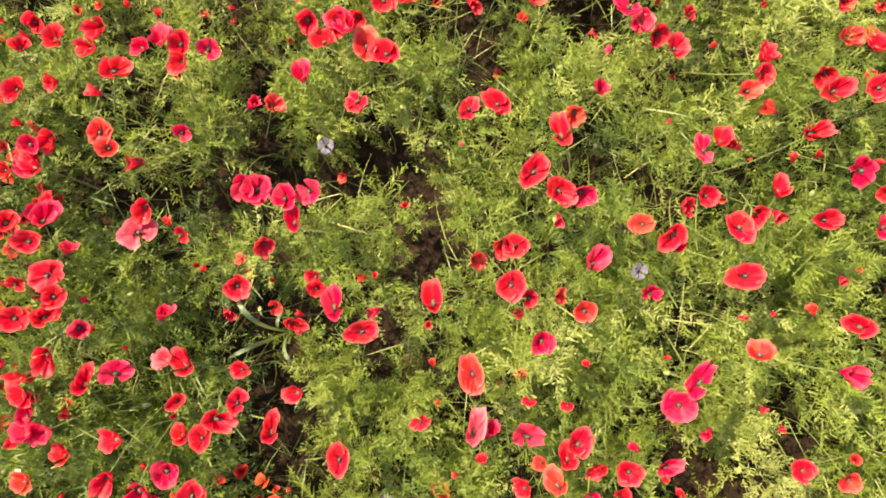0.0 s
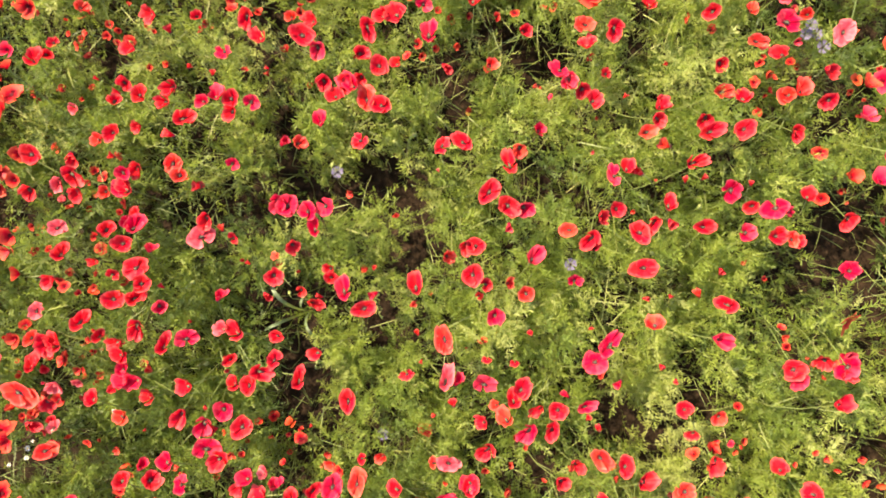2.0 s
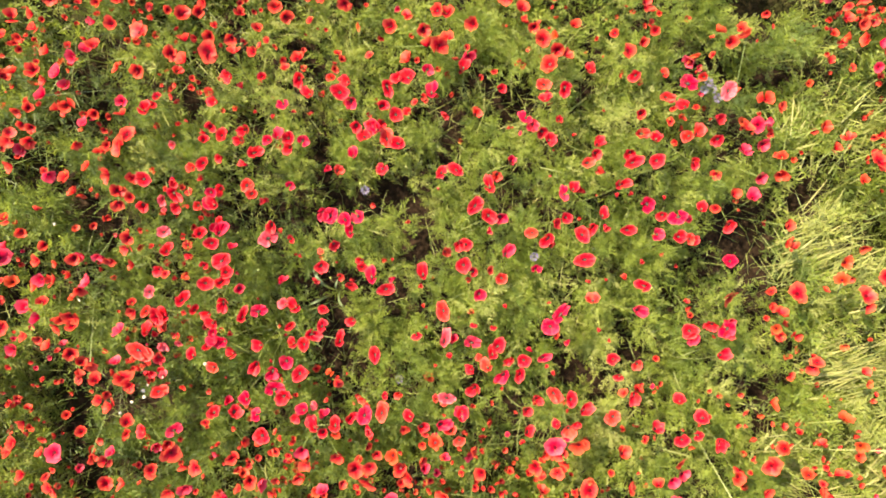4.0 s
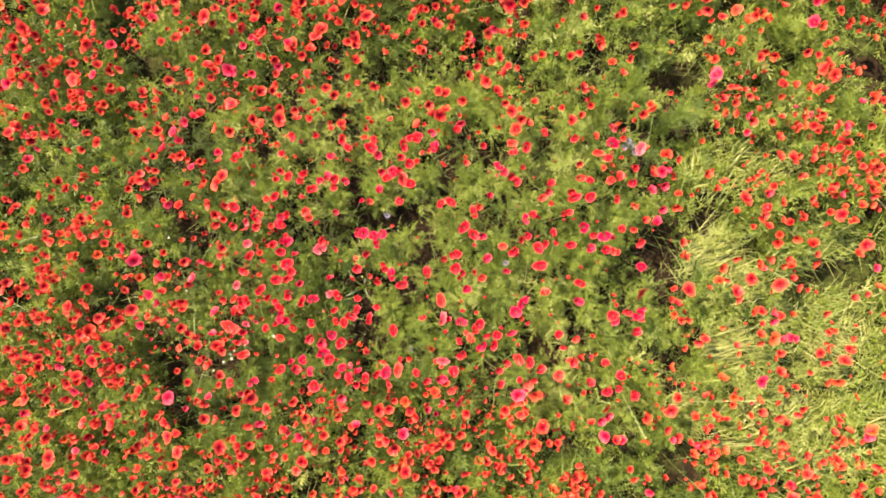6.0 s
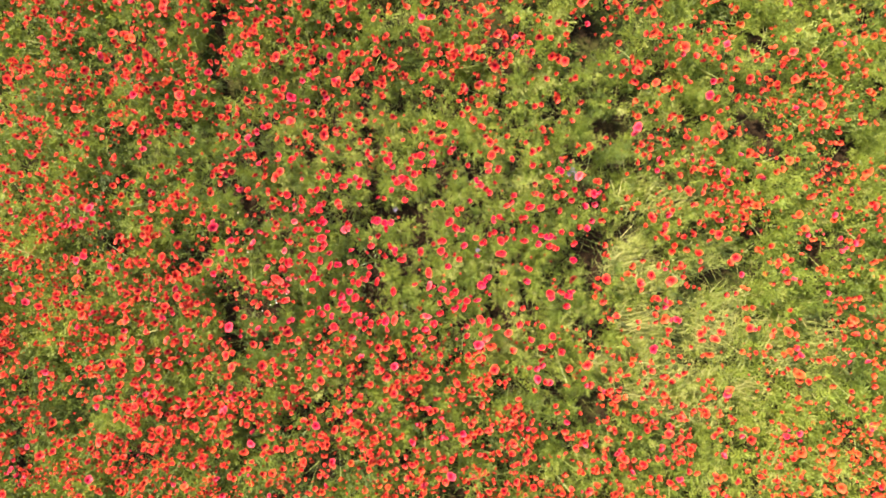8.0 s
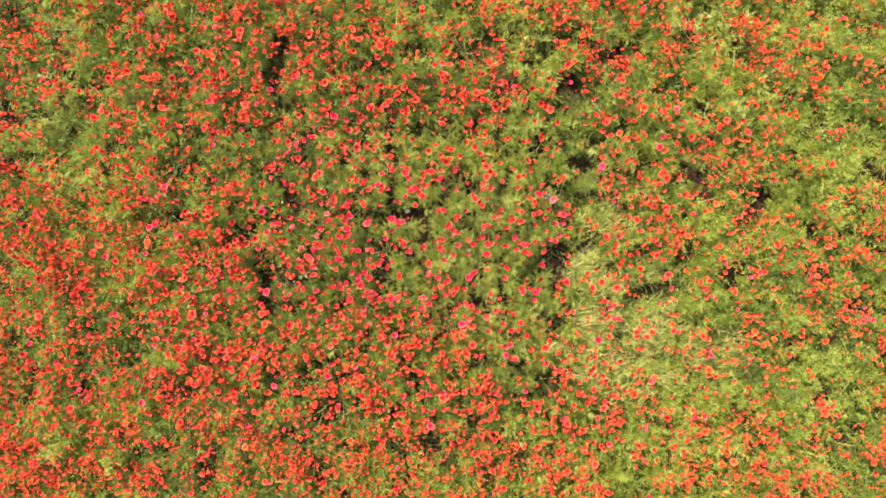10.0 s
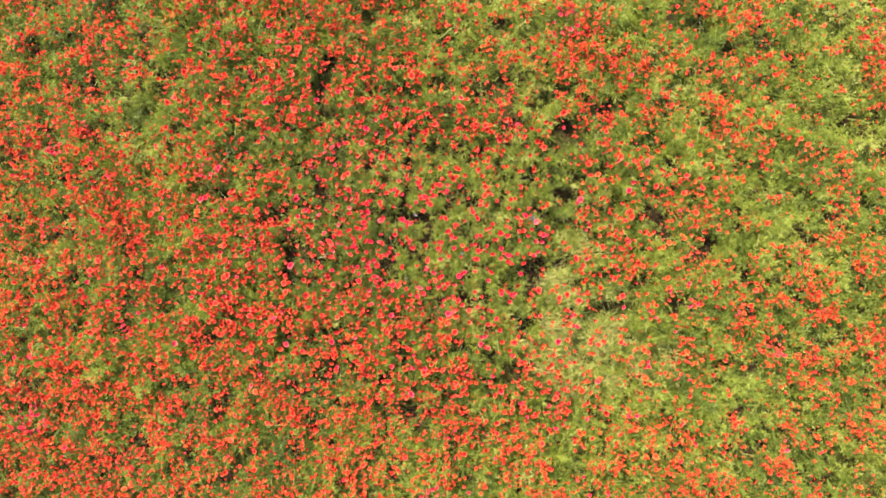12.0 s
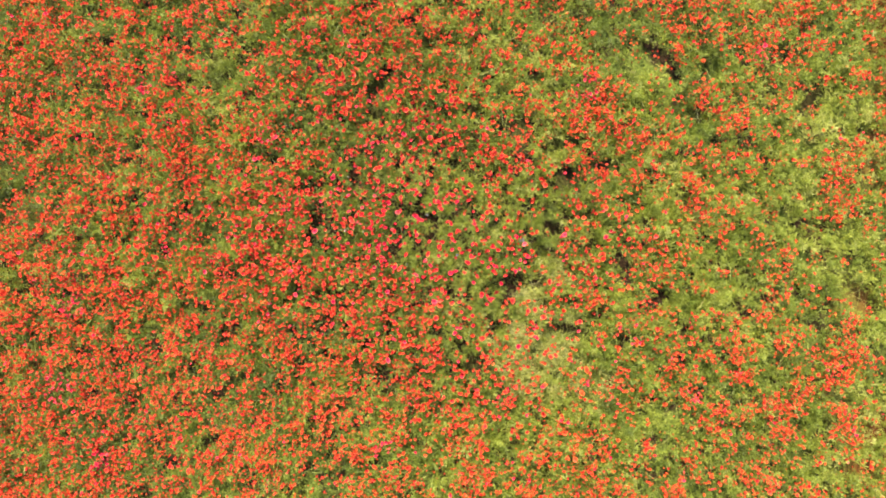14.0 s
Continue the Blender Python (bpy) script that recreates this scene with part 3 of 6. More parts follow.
def pattern_poppy(form, colour, seed):
    """A poppy with its base at the origin and its head over it."""
    rough = random.Random(seed)
    lift, cup, frill, tilt, missing, _, words = FORMS[form]
    shade = {"red": "scarlet", "salmon": "pale orange-red", "magenta": "magenta-pink", "pink": "pale silky pink"}[colour]
    thing = tagged(new("poppy"), f"{words} {shade} poppy on a thin hairy stem", "poppy", "poppies of the field", "thing")
    lean = Matrix.Translation((0, 0, HEAD)) @ Euler((0, radians(tilt), 0)).to_matrix().to_4x4()
    m = np.array(lean)

    def posed(v):
        return v @ m[:3, :3].T + m[:3, 3]

    path = [(-0.09 * math.sin(k / 6 * math.pi * 0.5) * (1 - k / 6) * 2 + 0.03 * (k / 6 - 1), 0.015 * math.sin(k), HEAD * k / 6 - 0.004) for k in range(7)]
    v, f = tube(path, 0.0011)
    part("stem", mesh_from("stem", v, f, [STEM], tint=np.full(len(v), 0.5)), thing)
    for k in range(4 - missing):
        outer_one = k % 2 == 0
        v, f, s = petal(radians(74 if outer_one else 66), 0.037 * rough.uniform(0.82, 1.12), lift + (0 if outer_one else 0.14) + rough.uniform(-0.2, 0.36), cup * rough.uniform(0.65, 1.35), frill, rough.uniform(0, 6), 9, 5)
        a = radians(90 * k + rough.uniform(-9, 9))
        turn = np.array([[math.cos(a), -math.sin(a), 0], [math.sin(a), math.cos(a), 0], [0, 0, 1]])
        part("petal", mesh_from("petal", posed(v @ turn.T + (0, 0, 0.0015 * (k % 2))), f, [PETALS[colour]], along=s), thing)
    rings = [(0.0, 0.0), (0.0024, 0.001), (0.0032, 0.005), (0.0036, 0.008), (0.0032, 0.009), (0.0, 0.0096)]
    v = [(r * math.cos(2 * math.pi * i / 9), r * math.sin(2 * math.pi * i / 9), z) for r, z in rings for i in range(9)]
    f = [t for k in range(len(rings) - 1) for i in range(9) for t in ((k * 9 + i, k * 9 + (i + 1) % 9, k * 9 + 9 + (i + 1) % 9), (k * 9 + i, k * 9 + 9 + (i + 1) % 9, k * 9 + 9 + i))]
    part("seed_capsule", mesh_from("seed_capsule", posed(np.array(v)), np.array(f), [CAPSULE]), thing, "ribbed green seed capsule")
    v, f = [], []
    for i in range(34):
        a, r, z = rough.uniform(0, 6.28), rough.uniform(0.0040, 0.0090), rough.uniform(0.003, 0.0085)
        d, n = np.array([math.cos(a), math.sin(a), 0]), np.array([-math.sin(a), math.cos(a), 0])
        k = len(v)
        tip = d * r + (0, 0, z)
        v.extend((d * 0.003, tip - n * 0.0011, tip + (0, 0, 0.0012), tip + n * 0.0011, tip + d * 0.0012))
        f.extend(((k, k + 1, k + 3), (k + 1, k + 2, k + 3), (k + 1, k + 4, k + 3)))
    part("stamen_ring", mesh_from("stamen_ring", posed(np.array(v)), np.array(f), [STAMEN], False), thing, "dark maroon ring of stamens")
    return thing


# the poppies of the middle: place, width in cm, form, and which way an oval one points (-1: any way)
MIDDLE_RED_A = (
    (-0.99, 0.59, 5.5, "cup", -1), (-1.02, 0.56, 3.8, "folded", -1), (-0.93, 0.54, 6.3, "bowl", -1), (-1.02, 0.52, 5.8, "cup", -1), (-0.84, 0.52, 6.3, "cup", -1), (-0.82, 0.57, 5.5, "cup", -1),
    (-0.63, 0.53, 6.3, "bowl", -1), (-0.62, 0.49, 7.1, "cup", -1), (-0.79, 0.46, 7.1, "cup", -1), (-0.94, 0.45, 4.9, "tilted", -1), (-0.82, 0.41, 5.8, "folded", -1), (-1.01, 0.42, 6.3, "bowl", -1),
    (-1.04, 0.35, 3.6, "folded", -1), (-0.94, 0.31, 5.2, "cup", -1), (-0.74, 0.25, 4.7, "folded", -1), (-0.96, 0.23, 6.0, "cup", -1), (-0.82, 0.66, 3.0, "folded", -1), (-0.73, 0.63, 3.6, "folded", -1),
    (-0.54, 0.66, 2.7, "folded", -1), (-1.12, 0.62, 3.0, "folded", -1), (-0.33, 0.59, 7.4, "cup", -1), (-0.29, 0.53, 7.1, "bowl", -1), (-0.26, 0.59, 6.3, "cup", -1), (-0.21, 0.61, 5.5, "tilted", -1),
)
MIDDLE_RED_B = (
    (-0.15, 0.63, 6.6, "bowl", -1), (-0.14, 0.50, 7.4, "bowl", -1), (-0.09, 0.64, 4.9, "cup", -1), (-0.21, 0.39, 6.3, "ragged", -1), (0.05, 0.65, 4.1, "folded", -1), (0.05, 0.37, 6.3, "ragged", 60),
    (0.12, 0.38, 6.9, "bowl", -1), (0.27, 0.30, 7.1, "cup", 110), (0.20, 0.22, 7.7, "bowl", 50), (0.50, 0.56, 5.5, "tilted", -1), (0.53, 0.51, 6.3, "bowl", -1), (0.58, 0.61, 4.7, "ragged", -1),
    (0.74, 0.49, 8.2, "tilted", 40), (0.73, 0.46, 6.3, "cup", -1), (1.01, 0.51, 7.4, "cup", -1), (0.90, 0.47, 6.9, "tilted", -1), (0.90, 0.41, 7.7, "bowl", 20), (1.01, 0.42, 6.9, "bowl", -1),
    (0.84, 0.31, 8.8, "cup", 20), (0.64, 0.29, 6.3, "cup", -1), (0.70, 0.28, 4.9, "folded", -1), (0.86, 0.26, 3.6, "folded", -1), (0.91, 0.27, 4.1, "folded", -1), (1.08, 0.25, 3.3, "folded", -1),
)
MIDDLE_RED_C = (
    (0.94, 0.64, 5.5, "cup", -1), (0.81, 0.66, 2.7, "folded", -1), (-0.95, 0.15, 4.7, "cup", -1), (-1.04, 0.10, 6.6, "cup", -1), (-0.98, 0.06, 6.3, "bowl", -1), (-0.94, -0.02, 8.2, "flat", -1),
    (-1.03, -0.04, 4.7, "ragged", -1), (-0.92, -0.07, 6.3, "bowl", -1), (-0.95, -0.12, 6.6, "cup", -1), (-1.01, -0.12, 7.7, "bowl", -1), (-0.71, 0.15, 5.5, "cup", -1), (-0.63, 0.08, 6.6, "ragged", -1),
    (-0.77, 0.24, 3.6, "folded", -1), (-0.44, 0.06, 5.2, "tilted", -1), (-0.49, -0.04, 6.6, "bowl", -1), (-0.60, -0.01, 3.0, "folded", -1), (-0.64, -0.00, 2.5, "folded", -1), (-0.54, -0.10, 3.6, "folded", -1),
    (-0.38, -0.13, 4.1, "tilted", -1), (-0.35, -0.12, 3.6, "folded", -1), (-1.09, 0.00, 3.8, "cup", -1), (-0.31, -0.02, 4.7, "tilted", -1), (-0.31, -0.05, 4.9, "bowl", -1), (-0.20, -0.15, 6.9, "bowl", 10),
)
MIDDLE_RED_D = (
    (-0.03, -0.09, 7.1, "cup", 100), (0.13, 0.06, 7.7, "cup", -1), (0.16, 0.05, 6.3, "bowl", -1), (0.15, -0.04, 7.4, "bowl", -1), (0.19, -0.07, 5.5, "ragged", -1), (0.26, 0.18, 8.2, "bowl", -1),
    (-0.18, -0.03, 1.9, "folded", -1), (0.61, 0.17, 5.5, "bowl", -1), (0.56, 0.15, 5.2, "tilted", -1), (0.77, 0.17, 6.3, "cup", 80), (0.79, 0.14, 4.7, "folded", -1), (0.73, 0.13, 5.8, "cup", -1),
    (0.68, 0.09, 7.4, "bowl", -1), (0.88, 0.11, 7.4, "bowl", 0), (1.05, 0.18, 4.7, "cup", -1), (0.53, 0.08, 7.1, "cup", -1), (0.69, -0.02, 7.1, "flat", -1), (0.97, -0.02, 3.0, "folded", -1),
    (0.96, -0.14, 6.0, "cup", -1), (0.71, -0.12, 2.5, "folded", -1), (0.81, -0.11, 1.9, "folded", -1), (-0.93, -0.20, 6.9, "cup", -1), (-1.08, -0.25, 4.1, "cup", -1), (-1.00, -0.26, 4.9, "cup", -1),
)
MIDDLE_RED_E = (
    (-0.98, -0.30, 6.3, "bowl", -1), (-1.02, -0.41, 6.9, "ragged", -1), (-0.85, -0.28, 6.6, "cup", 70), (-0.60, -0.23, 6.3, "cup", -1), (-0.48, -0.24, 5.5, "bowl", -1), (-0.64, -0.32, 4.7, "bowl", -1),
    (-0.49, -0.32, 6.0, "ragged", -1), (-0.54, -0.35, 6.9, "cup", -1), (-0.57, -0.40, 7.1, "bowl", -1), (-0.62, -0.40, 4.7, "cup", -1), (-0.41, -0.39, 7.4, "cup", 80), (-0.76, -0.40, 5.8, "cup", -1),
    (-0.89, -0.44, 5.2, "cup", -1), (-0.78, -0.48, 6.6, "cup", -1), (-0.59, -0.53, 7.4, "bowl", -1), (-0.82, -0.20, 1.9, "folded", -1), (-0.97, -0.57, 1.9, "folded", -1), (-0.75, -0.48, 1.9, "folded", -1),
    (-0.34, -0.29, 6.0, "cup", -1), (-0.25, -0.45, 8.5, "bowl", 95), (0.09, -0.48, 3.8, "folded", -1), (-0.06, -0.36, 5.5, "ragged", -1), (0.20, -0.32, 3.6, "ragged", -1), (0.29, -0.33, 3.6, "ragged", -1),
)
MIDDLE_RED_F = (
    (0.14, -0.29, 1.9, "folded", -1), (0.19, -0.52, 5.2, "tilted", -1), (0.30, -0.41, 7.1, "bowl", 60), (0.28, -0.45, 6.0, "cup", -1), (0.35, -0.25, 2.7, "folded", -1), (0.42, -0.47, 6.3, "bowl", -1),
    (0.37, -0.47, 4.1, "tilted", -1), (0.40, -0.53, 6.3, "bowl", -1), (0.53, -0.53, 3.6, "folded", -1), (0.57, -0.56, 2.7, "folded", -1), (0.54, -0.23, 2.5, "folded", -1), (0.77, -0.34, 3.8, "folded", -1),
    (0.83, -0.39, 2.2, "folded", -1), (0.82, -0.47, 5.8, "bowl", -1), (0.86, -0.55, 4.7, "cup", -1),
)
MIDDLE_MAGENTA_A = (
    (-0.72, 0.52, 6.3, "bowl", -1), (-0.68, 0.53, 6.0, "cup", -1), (-0.57, 0.52, 5.8, "ragged", -1), (-0.63, 0.32, 5.5, "ragged", -1), (-0.98, 0.29, 6.6, "bowl", -1), (-0.99, 0.24, 6.9, "flat", -1),
    (-0.48, 0.38, 4.9, "folded", -1), (-0.34, 0.44, 7.7, "cup", 95), (-0.23, 0.56, 6.6, "cup", -1), (0.36, 0.42, 4.9, "tilted", -1), (0.43, 0.61, 7.7, "ragged", 140), (0.46, 0.59, 6.3, "cup", -1),
    (0.60, 0.27, 7.7, "ragged", 100), (0.97, 0.23, 8.2, "ragged", -1), (-0.97, 0.13, 5.5, "ragged", -1), (-0.95, 0.10, 6.6, "cup", -1), (-0.91, 0.03, 5.2, "folded", -1), (-0.87, -0.14, 5.8, "cup", -1),
    (-0.45, 0.18, 7.9, "flat", -1), (-0.48, 0.20, 5.5, "cup", -1), (-0.38, 0.16, 6.9, "bowl", -1), (-0.32, 0.18, 6.3, "ragged", -1), (-0.36, 0.10, 4.9, "cup", 100), (-0.89, -0.09, 2.5, "folded", -1),
)
MIDDLE_MAGENTA_B = (
    (-0.69, -0.13, 4.9, "folded", 60), (-0.26, -0.10, 6.9, "cup", 100), (-0.16, -0.10, 4.1, "folded", -1), (0.31, 0.18, 6.3, "cup", -1), (0.27, 0.13, 4.1, "folded", -1), (0.33, 0.00, 6.0, "cup", -1),
    (0.22, -0.17, 6.9, "bowl", -1), (1.01, 0.09, 6.0, "bowl", -1), (0.54, 0.04, 5.5, "tilted", -1), (0.47, -0.06, 6.0, "ragged", -1), (-0.98, -0.35, 6.0, "bowl", -1), (-0.97, -0.39, 6.9, "cup", -1),
    (-0.92, -0.38, 6.0, "cup", -1), (-0.78, -0.25, 7.7, "ragged", 15), (-0.65, -0.47, 6.6, "bowl", -1), (-0.71, -0.51, 6.9, "cup", -1), (-0.68, -0.54, 4.9, "cup", -1), (-0.69, -0.37, 1.9, "folded", -1),
    (0.09, -0.40, 6.9, "folded", 60), (0.18, -0.39, 7.4, "ragged", -1), (0.33, -0.53, 6.3, "cup", -1), (0.50, -0.46, 7.1, "bowl", 15), (0.47, -0.45, 4.1, "folded", -1), (0.54, -0.32, 8.5, "flat", -1),
)
MIDDLE_MAGENTA_C = (
    (0.58, -0.27, 8.2, "ragged", 50), (0.91, -0.24, 6.3, "cup", -1), (0.64, -0.39, 3.8, "folded", -1),
)
MIDDLE_SALMON_A = (
    (-1.07, 0.40, 5.5, "bowl", -1), (-0.82, 0.32, 7.7, "flat", -1), (-0.80, 0.28, 6.0, "bowl", -1), (-1.04, 0.23, 5.5, "bowl", -1), (-0.42, 0.38, 6.0, "tilted", -1), (-0.19, 0.52, 8.5, "flat", 100),
    (0.20, 0.63, 5.5, "cup", -1), (0.30, 0.37, 5.8, "tilted", -1), (0.35, 0.58, 2.5, "folded", -1), (0.65, 0.54, 2.7, "folded", -1), (0.58, 0.49, 3.0, "folded", -1), (0.39, 0.59, 2.5, "folded", -1),
    (0.70, 0.41, 7.4, "bowl", 20), (0.79, 0.37, 4.9, "folded", -1), (0.94, 0.54, 8.8, "bowl", 0), (0.78, 0.27, 2.2, "folded", -1), (-0.45, -0.03, 3.3, "folded", -1), (-0.50, 0.02, 3.6, "ragged", -1),
    (-0.41, -0.09, 4.7, "ragged", -1), (-0.69, 0.10, 2.7, "folded", -1), (-0.12, 0.15, 5.2, "folded", 15), (0.06, 0.02, 4.9, "tilted", -1), (0.17, -0.11, 6.0, "ragged", -1), (0.26, -0.07, 4.4, "tilted", -1),
)
MIDDLE_SALMON_B = (
    (0.32, -0.10, 6.9, "bowl", -1), (-0.06, -0.15, 2.5, "folded", -1), (0.70, 0.17, 4.1, "folded", -1), (0.46, 0.10, 6.9, "bowl", -1), (0.90, -0.12, 3.3, "folded", -1), (-0.93, -0.34, 3.3, "folded", -1),
    (-0.98, -0.50, 7.4, "bowl", -1), (-0.40, -0.55, 3.0, "folded", -1), (0.06, -0.25, 8.5, "flat", 100), (0.20, -0.28, 2.5, "folded", -1), (0.03, -0.52, 2.7, "folded", -1), (0.23, -0.47, 4.9, "tilted", -1),
    (0.26, -0.51, 7.7, "tilted", 120), (-0.03, -0.25, 3.3, "folded", -1), (-0.02, -0.33, 2.5, "folded", -1), (0.73, -0.21, 6.9, "tilted", -1), (0.93, -0.49, 6.3, "bowl", -1),
)
MIDDLE_PALE_A = (
    (0.04, 0.30, 1.9, "folded", -1), (0.47, 0.56, 6.6, "cup", 120), (0.56, 0.36, 1.9, "folded", -1), (-0.73, 0.08, 7.4, "ragged", -1), (-0.65, -0.22, 6.0, "cup", -1), (-0.51, -0.31, 3.3, "folded", -1),
    (0.06, -0.39, 9.0, "cup", 80),
)
MIDDLE = (
    ("red", MIDDLE_RED_A + MIDDLE_RED_B + MIDDLE_RED_C + MIDDLE_RED_D + MIDDLE_RED_E + MIDDLE_RED_F),
    ("magenta", MIDDLE_MAGENTA_A + MIDDLE_MAGENTA_B + MIDDLE_MAGENTA_C),
    ("salmon", MIDDLE_SALMON_A + MIDDLE_SALMON_B),
    ("pink", MIDDLE_PALE_A),
)
# the poppies round it: place and width in cm
RING_RED_A = (
    (-2.03, 1.26, 6.6), (-2.06, 1.11, 5.0), (-1.89, 1.08, 6.6), (-1.79, 1.10, 5.5), (-1.80, 1.04, 5.5), (-1.72, 1.18, 5.5), (-1.67, 1.23, 5.0), (-1.60, 1.24, 5.0),
    (-1.55, 1.19, 6.1), (-1.61, 1.16, 3.3), (-1.50, 1.15, 4.4), (-1.42, 1.23, 6.1), (-1.47, 1.27, 5.0), (-1.03, 1.22, 5.0), (-1.05, 1.11, 5.5), (-1.13, 1.10, 6.1),
    (-1.31, 1.01, 6.1), (-1.95, 1.00, 6.1), (-1.44, 1.06, 6.6), (-1.71, 0.92, 6.1), (-1.50, 0.94, 7.2), (-1.17, 0.92, 6.6), (-1.09, 0.96, 7.8), (-1.09, 0.87, 6.6),
    (-1.06, 0.99, 3.9), (-0.99, 1.00, 6.1), (-0.99, 0.92, 6.6), (-1.95, 0.82, 7.2), (-1.88, 0.83, 6.1), (-1.78, 0.84, 7.2), (-1.76, 0.81, 5.0), (-1.32, 0.85, 6.6),
)
RING_RED_B = (
    (-1.23, 0.72, 6.1), (-1.27, 0.65, 5.5), (-1.27, 0.69, 3.3), (-1.64, 0.69, 6.1), (-1.69, 0.67, 6.1), (-1.87, 0.67, 5.5), (-1.83, 0.68, 5.0), (-1.85, 0.61, 5.0),
    (-1.80, 0.59, 5.0), (-1.51, 0.65, 7.2), (-1.39, 0.64, 5.5), (-1.37, 0.55, 5.5), (-1.40, 0.50, 6.6), (-1.95, 0.51, 7.2), (-1.89, 0.53, 6.1), (-1.82, 0.53, 6.1),
    (-1.92, 0.57, 3.9), (-2.00, 0.47, 5.0), (-0.80, 1.20, 6.1), (-0.86, 1.10, 5.0), (-0.65, 1.08, 6.6), (-0.68, 1.20, 2.8), (-0.78, 1.03, 5.0), (-0.89, 0.99, 6.1),
    (-0.88, 0.91, 6.1), (-0.80, 0.93, 5.5), (-0.89, 0.81, 6.1), (-0.85, 0.76, 6.6), (-0.76, 0.81, 3.9), (-0.59, 0.88, 6.1), (-0.58, 0.80, 5.0), (-0.95, 0.69, 6.1),
)
RING_RED_C = (
    (-0.53, 0.72, 8.3), (-0.46, 1.16, 7.2), (-0.38, 1.14, 5.0), (-0.13, 1.23, 5.0), (-0.17, 1.03, 6.6), (-0.03, 1.02, 6.6), (0.04, 1.10, 6.1), (0.08, 1.08, 7.2),
    (-0.01, 0.94, 7.2), (0.04, 0.94, 6.1), (0.08, 0.97, 6.6), (-0.09, 0.87, 6.6), (-0.13, 0.79, 6.6), (-0.09, 0.79, 7.2), (-0.19, 0.76, 6.6), (-0.36, 0.78, 7.2),
    (-0.40, 0.73, 7.2), (-0.22, 0.67, 6.1), (0.22, 1.20, 6.1), (0.35, 1.17, 6.1), (0.47, 1.21, 6.1), (0.28, 1.26, 5.0), (0.56, 1.26, 4.4), (0.49, 1.27, 3.9),
    (0.41, 1.09, 7.2), (0.20, 1.04, 7.2), (0.47, 1.03, 5.5), (0.65, 1.03, 5.0), (0.15, 0.83, 5.0), (0.31, 0.75, 3.9), (0.51, 0.97, 6.1), (0.57, 0.92, 6.6),
)
RING_RED_D = (
    (0.60, 0.89, 7.8), (0.54, 0.85, 7.2), (0.72, 0.82, 4.4), (0.60, 0.75, 7.2), (0.52, 0.69, 5.5), (0.96, 1.12, 6.6), (0.84, 1.00, 4.4), (0.94, 0.94, 7.8),
    (0.89, 0.92, 5.0), (0.92, 0.80, 8.3), (1.15, 0.66, 6.1), (1.21, 1.22, 5.5), (1.95, 1.15, 6.1), (2.23, 1.21, 5.5), (2.23, 1.08, 5.5), (1.86, 1.05, 6.1),
    (1.93, 1.04, 6.1), (1.97, 0.96, 5.0), (2.04, 0.92, 6.6), (2.14, 1.02, 5.5), (2.11, 0.97, 5.5), (1.36, 0.96, 6.1), (1.42, 0.97, 7.2), (2.26, 0.94, 4.4),
    (2.21, 0.68, 6.6), (1.58, 0.67, 5.5), (1.28, 0.62, 6.6), (1.22, 0.58, 6.1), (1.41, 0.56, 6.6), (1.29, 0.52, 5.0), (1.76, 0.57, 7.2), (2.21, 0.49, 5.0),
)
RING_RED_E = (
    (2.27, 0.53, 3.9), (-1.89, 0.42, 6.6), (-1.76, 0.39, 3.9), (-1.64, 0.35, 6.6), (-1.62, 0.29, 5.0), (-2.03, 0.34, 6.6), (-2.00, 0.31, 8.3), (-1.44, 0.37, 7.2),
    (-1.36, 0.36, 5.0), (-1.42, 0.30, 6.1), (-1.41, 0.25, 6.1), (-1.36, 0.27, 5.0), (-1.28, 0.35, 6.1), (-1.29, 0.24, 5.5), (-1.16, 0.36, 5.0), (-1.15, 0.29, 6.1),
    (-1.14, 0.24, 6.1), (-1.81, 0.21, 4.4), (-2.05, 0.12, 6.6), (-2.03, 0.04, 6.1), (-1.75, 0.06, 6.6), (-1.79, -0.02, 5.5), (-1.62, -0.00, 7.2), (-1.46, -0.01, 5.0),
    (-1.36, 0.09, 7.2), (-1.37, 0.04, 5.5), (-1.36, -0.04, 5.5), (-1.19, 0.02, 6.6), (-1.21, -0.05, 7.8), (-2.06, -0.09, 5.0), (-1.78, -0.13, 6.1), (-1.69, -0.10, 6.1),
)
RING_RED_F = (
    (-1.60, -0.14, 7.2), (-1.12, -0.20, 5.5), (-1.23, -0.26, 6.6), (-1.19, -0.27, 6.6), (-1.28, -0.34, 6.1), (-1.77, -0.21, 5.5), (-1.68, -0.27, 7.2), (-1.62, -0.26, 6.6),
    (-1.62, -0.31, 5.5), (-1.70, -0.32, 5.0), (-1.96, -0.32, 6.6), (1.11, 0.08, 6.6), (1.18, 0.42, 4.4), (1.16, -0.34, 6.6), (1.36, 0.27, 5.5), (1.22, 0.20, 4.4),
    (1.34, 0.14, 6.1), (1.18, 0.06, 4.4), (1.60, 0.13, 6.1), (2.01, 0.41, 7.8), (2.17, 0.44, 5.5), (2.16, 0.35, 6.6), (2.12, 0.30, 6.6), (2.16, 0.23, 6.1),
    (2.06, 0.23, 3.9), (2.06, -0.10, 5.5), (2.24, -0.14, 7.8), (1.36, -0.19, 7.2), (1.65, -0.18, 6.6), (1.54, -0.24, 5.0), (1.58, -0.27, 5.5), (1.96, -0.19, 6.1),
)
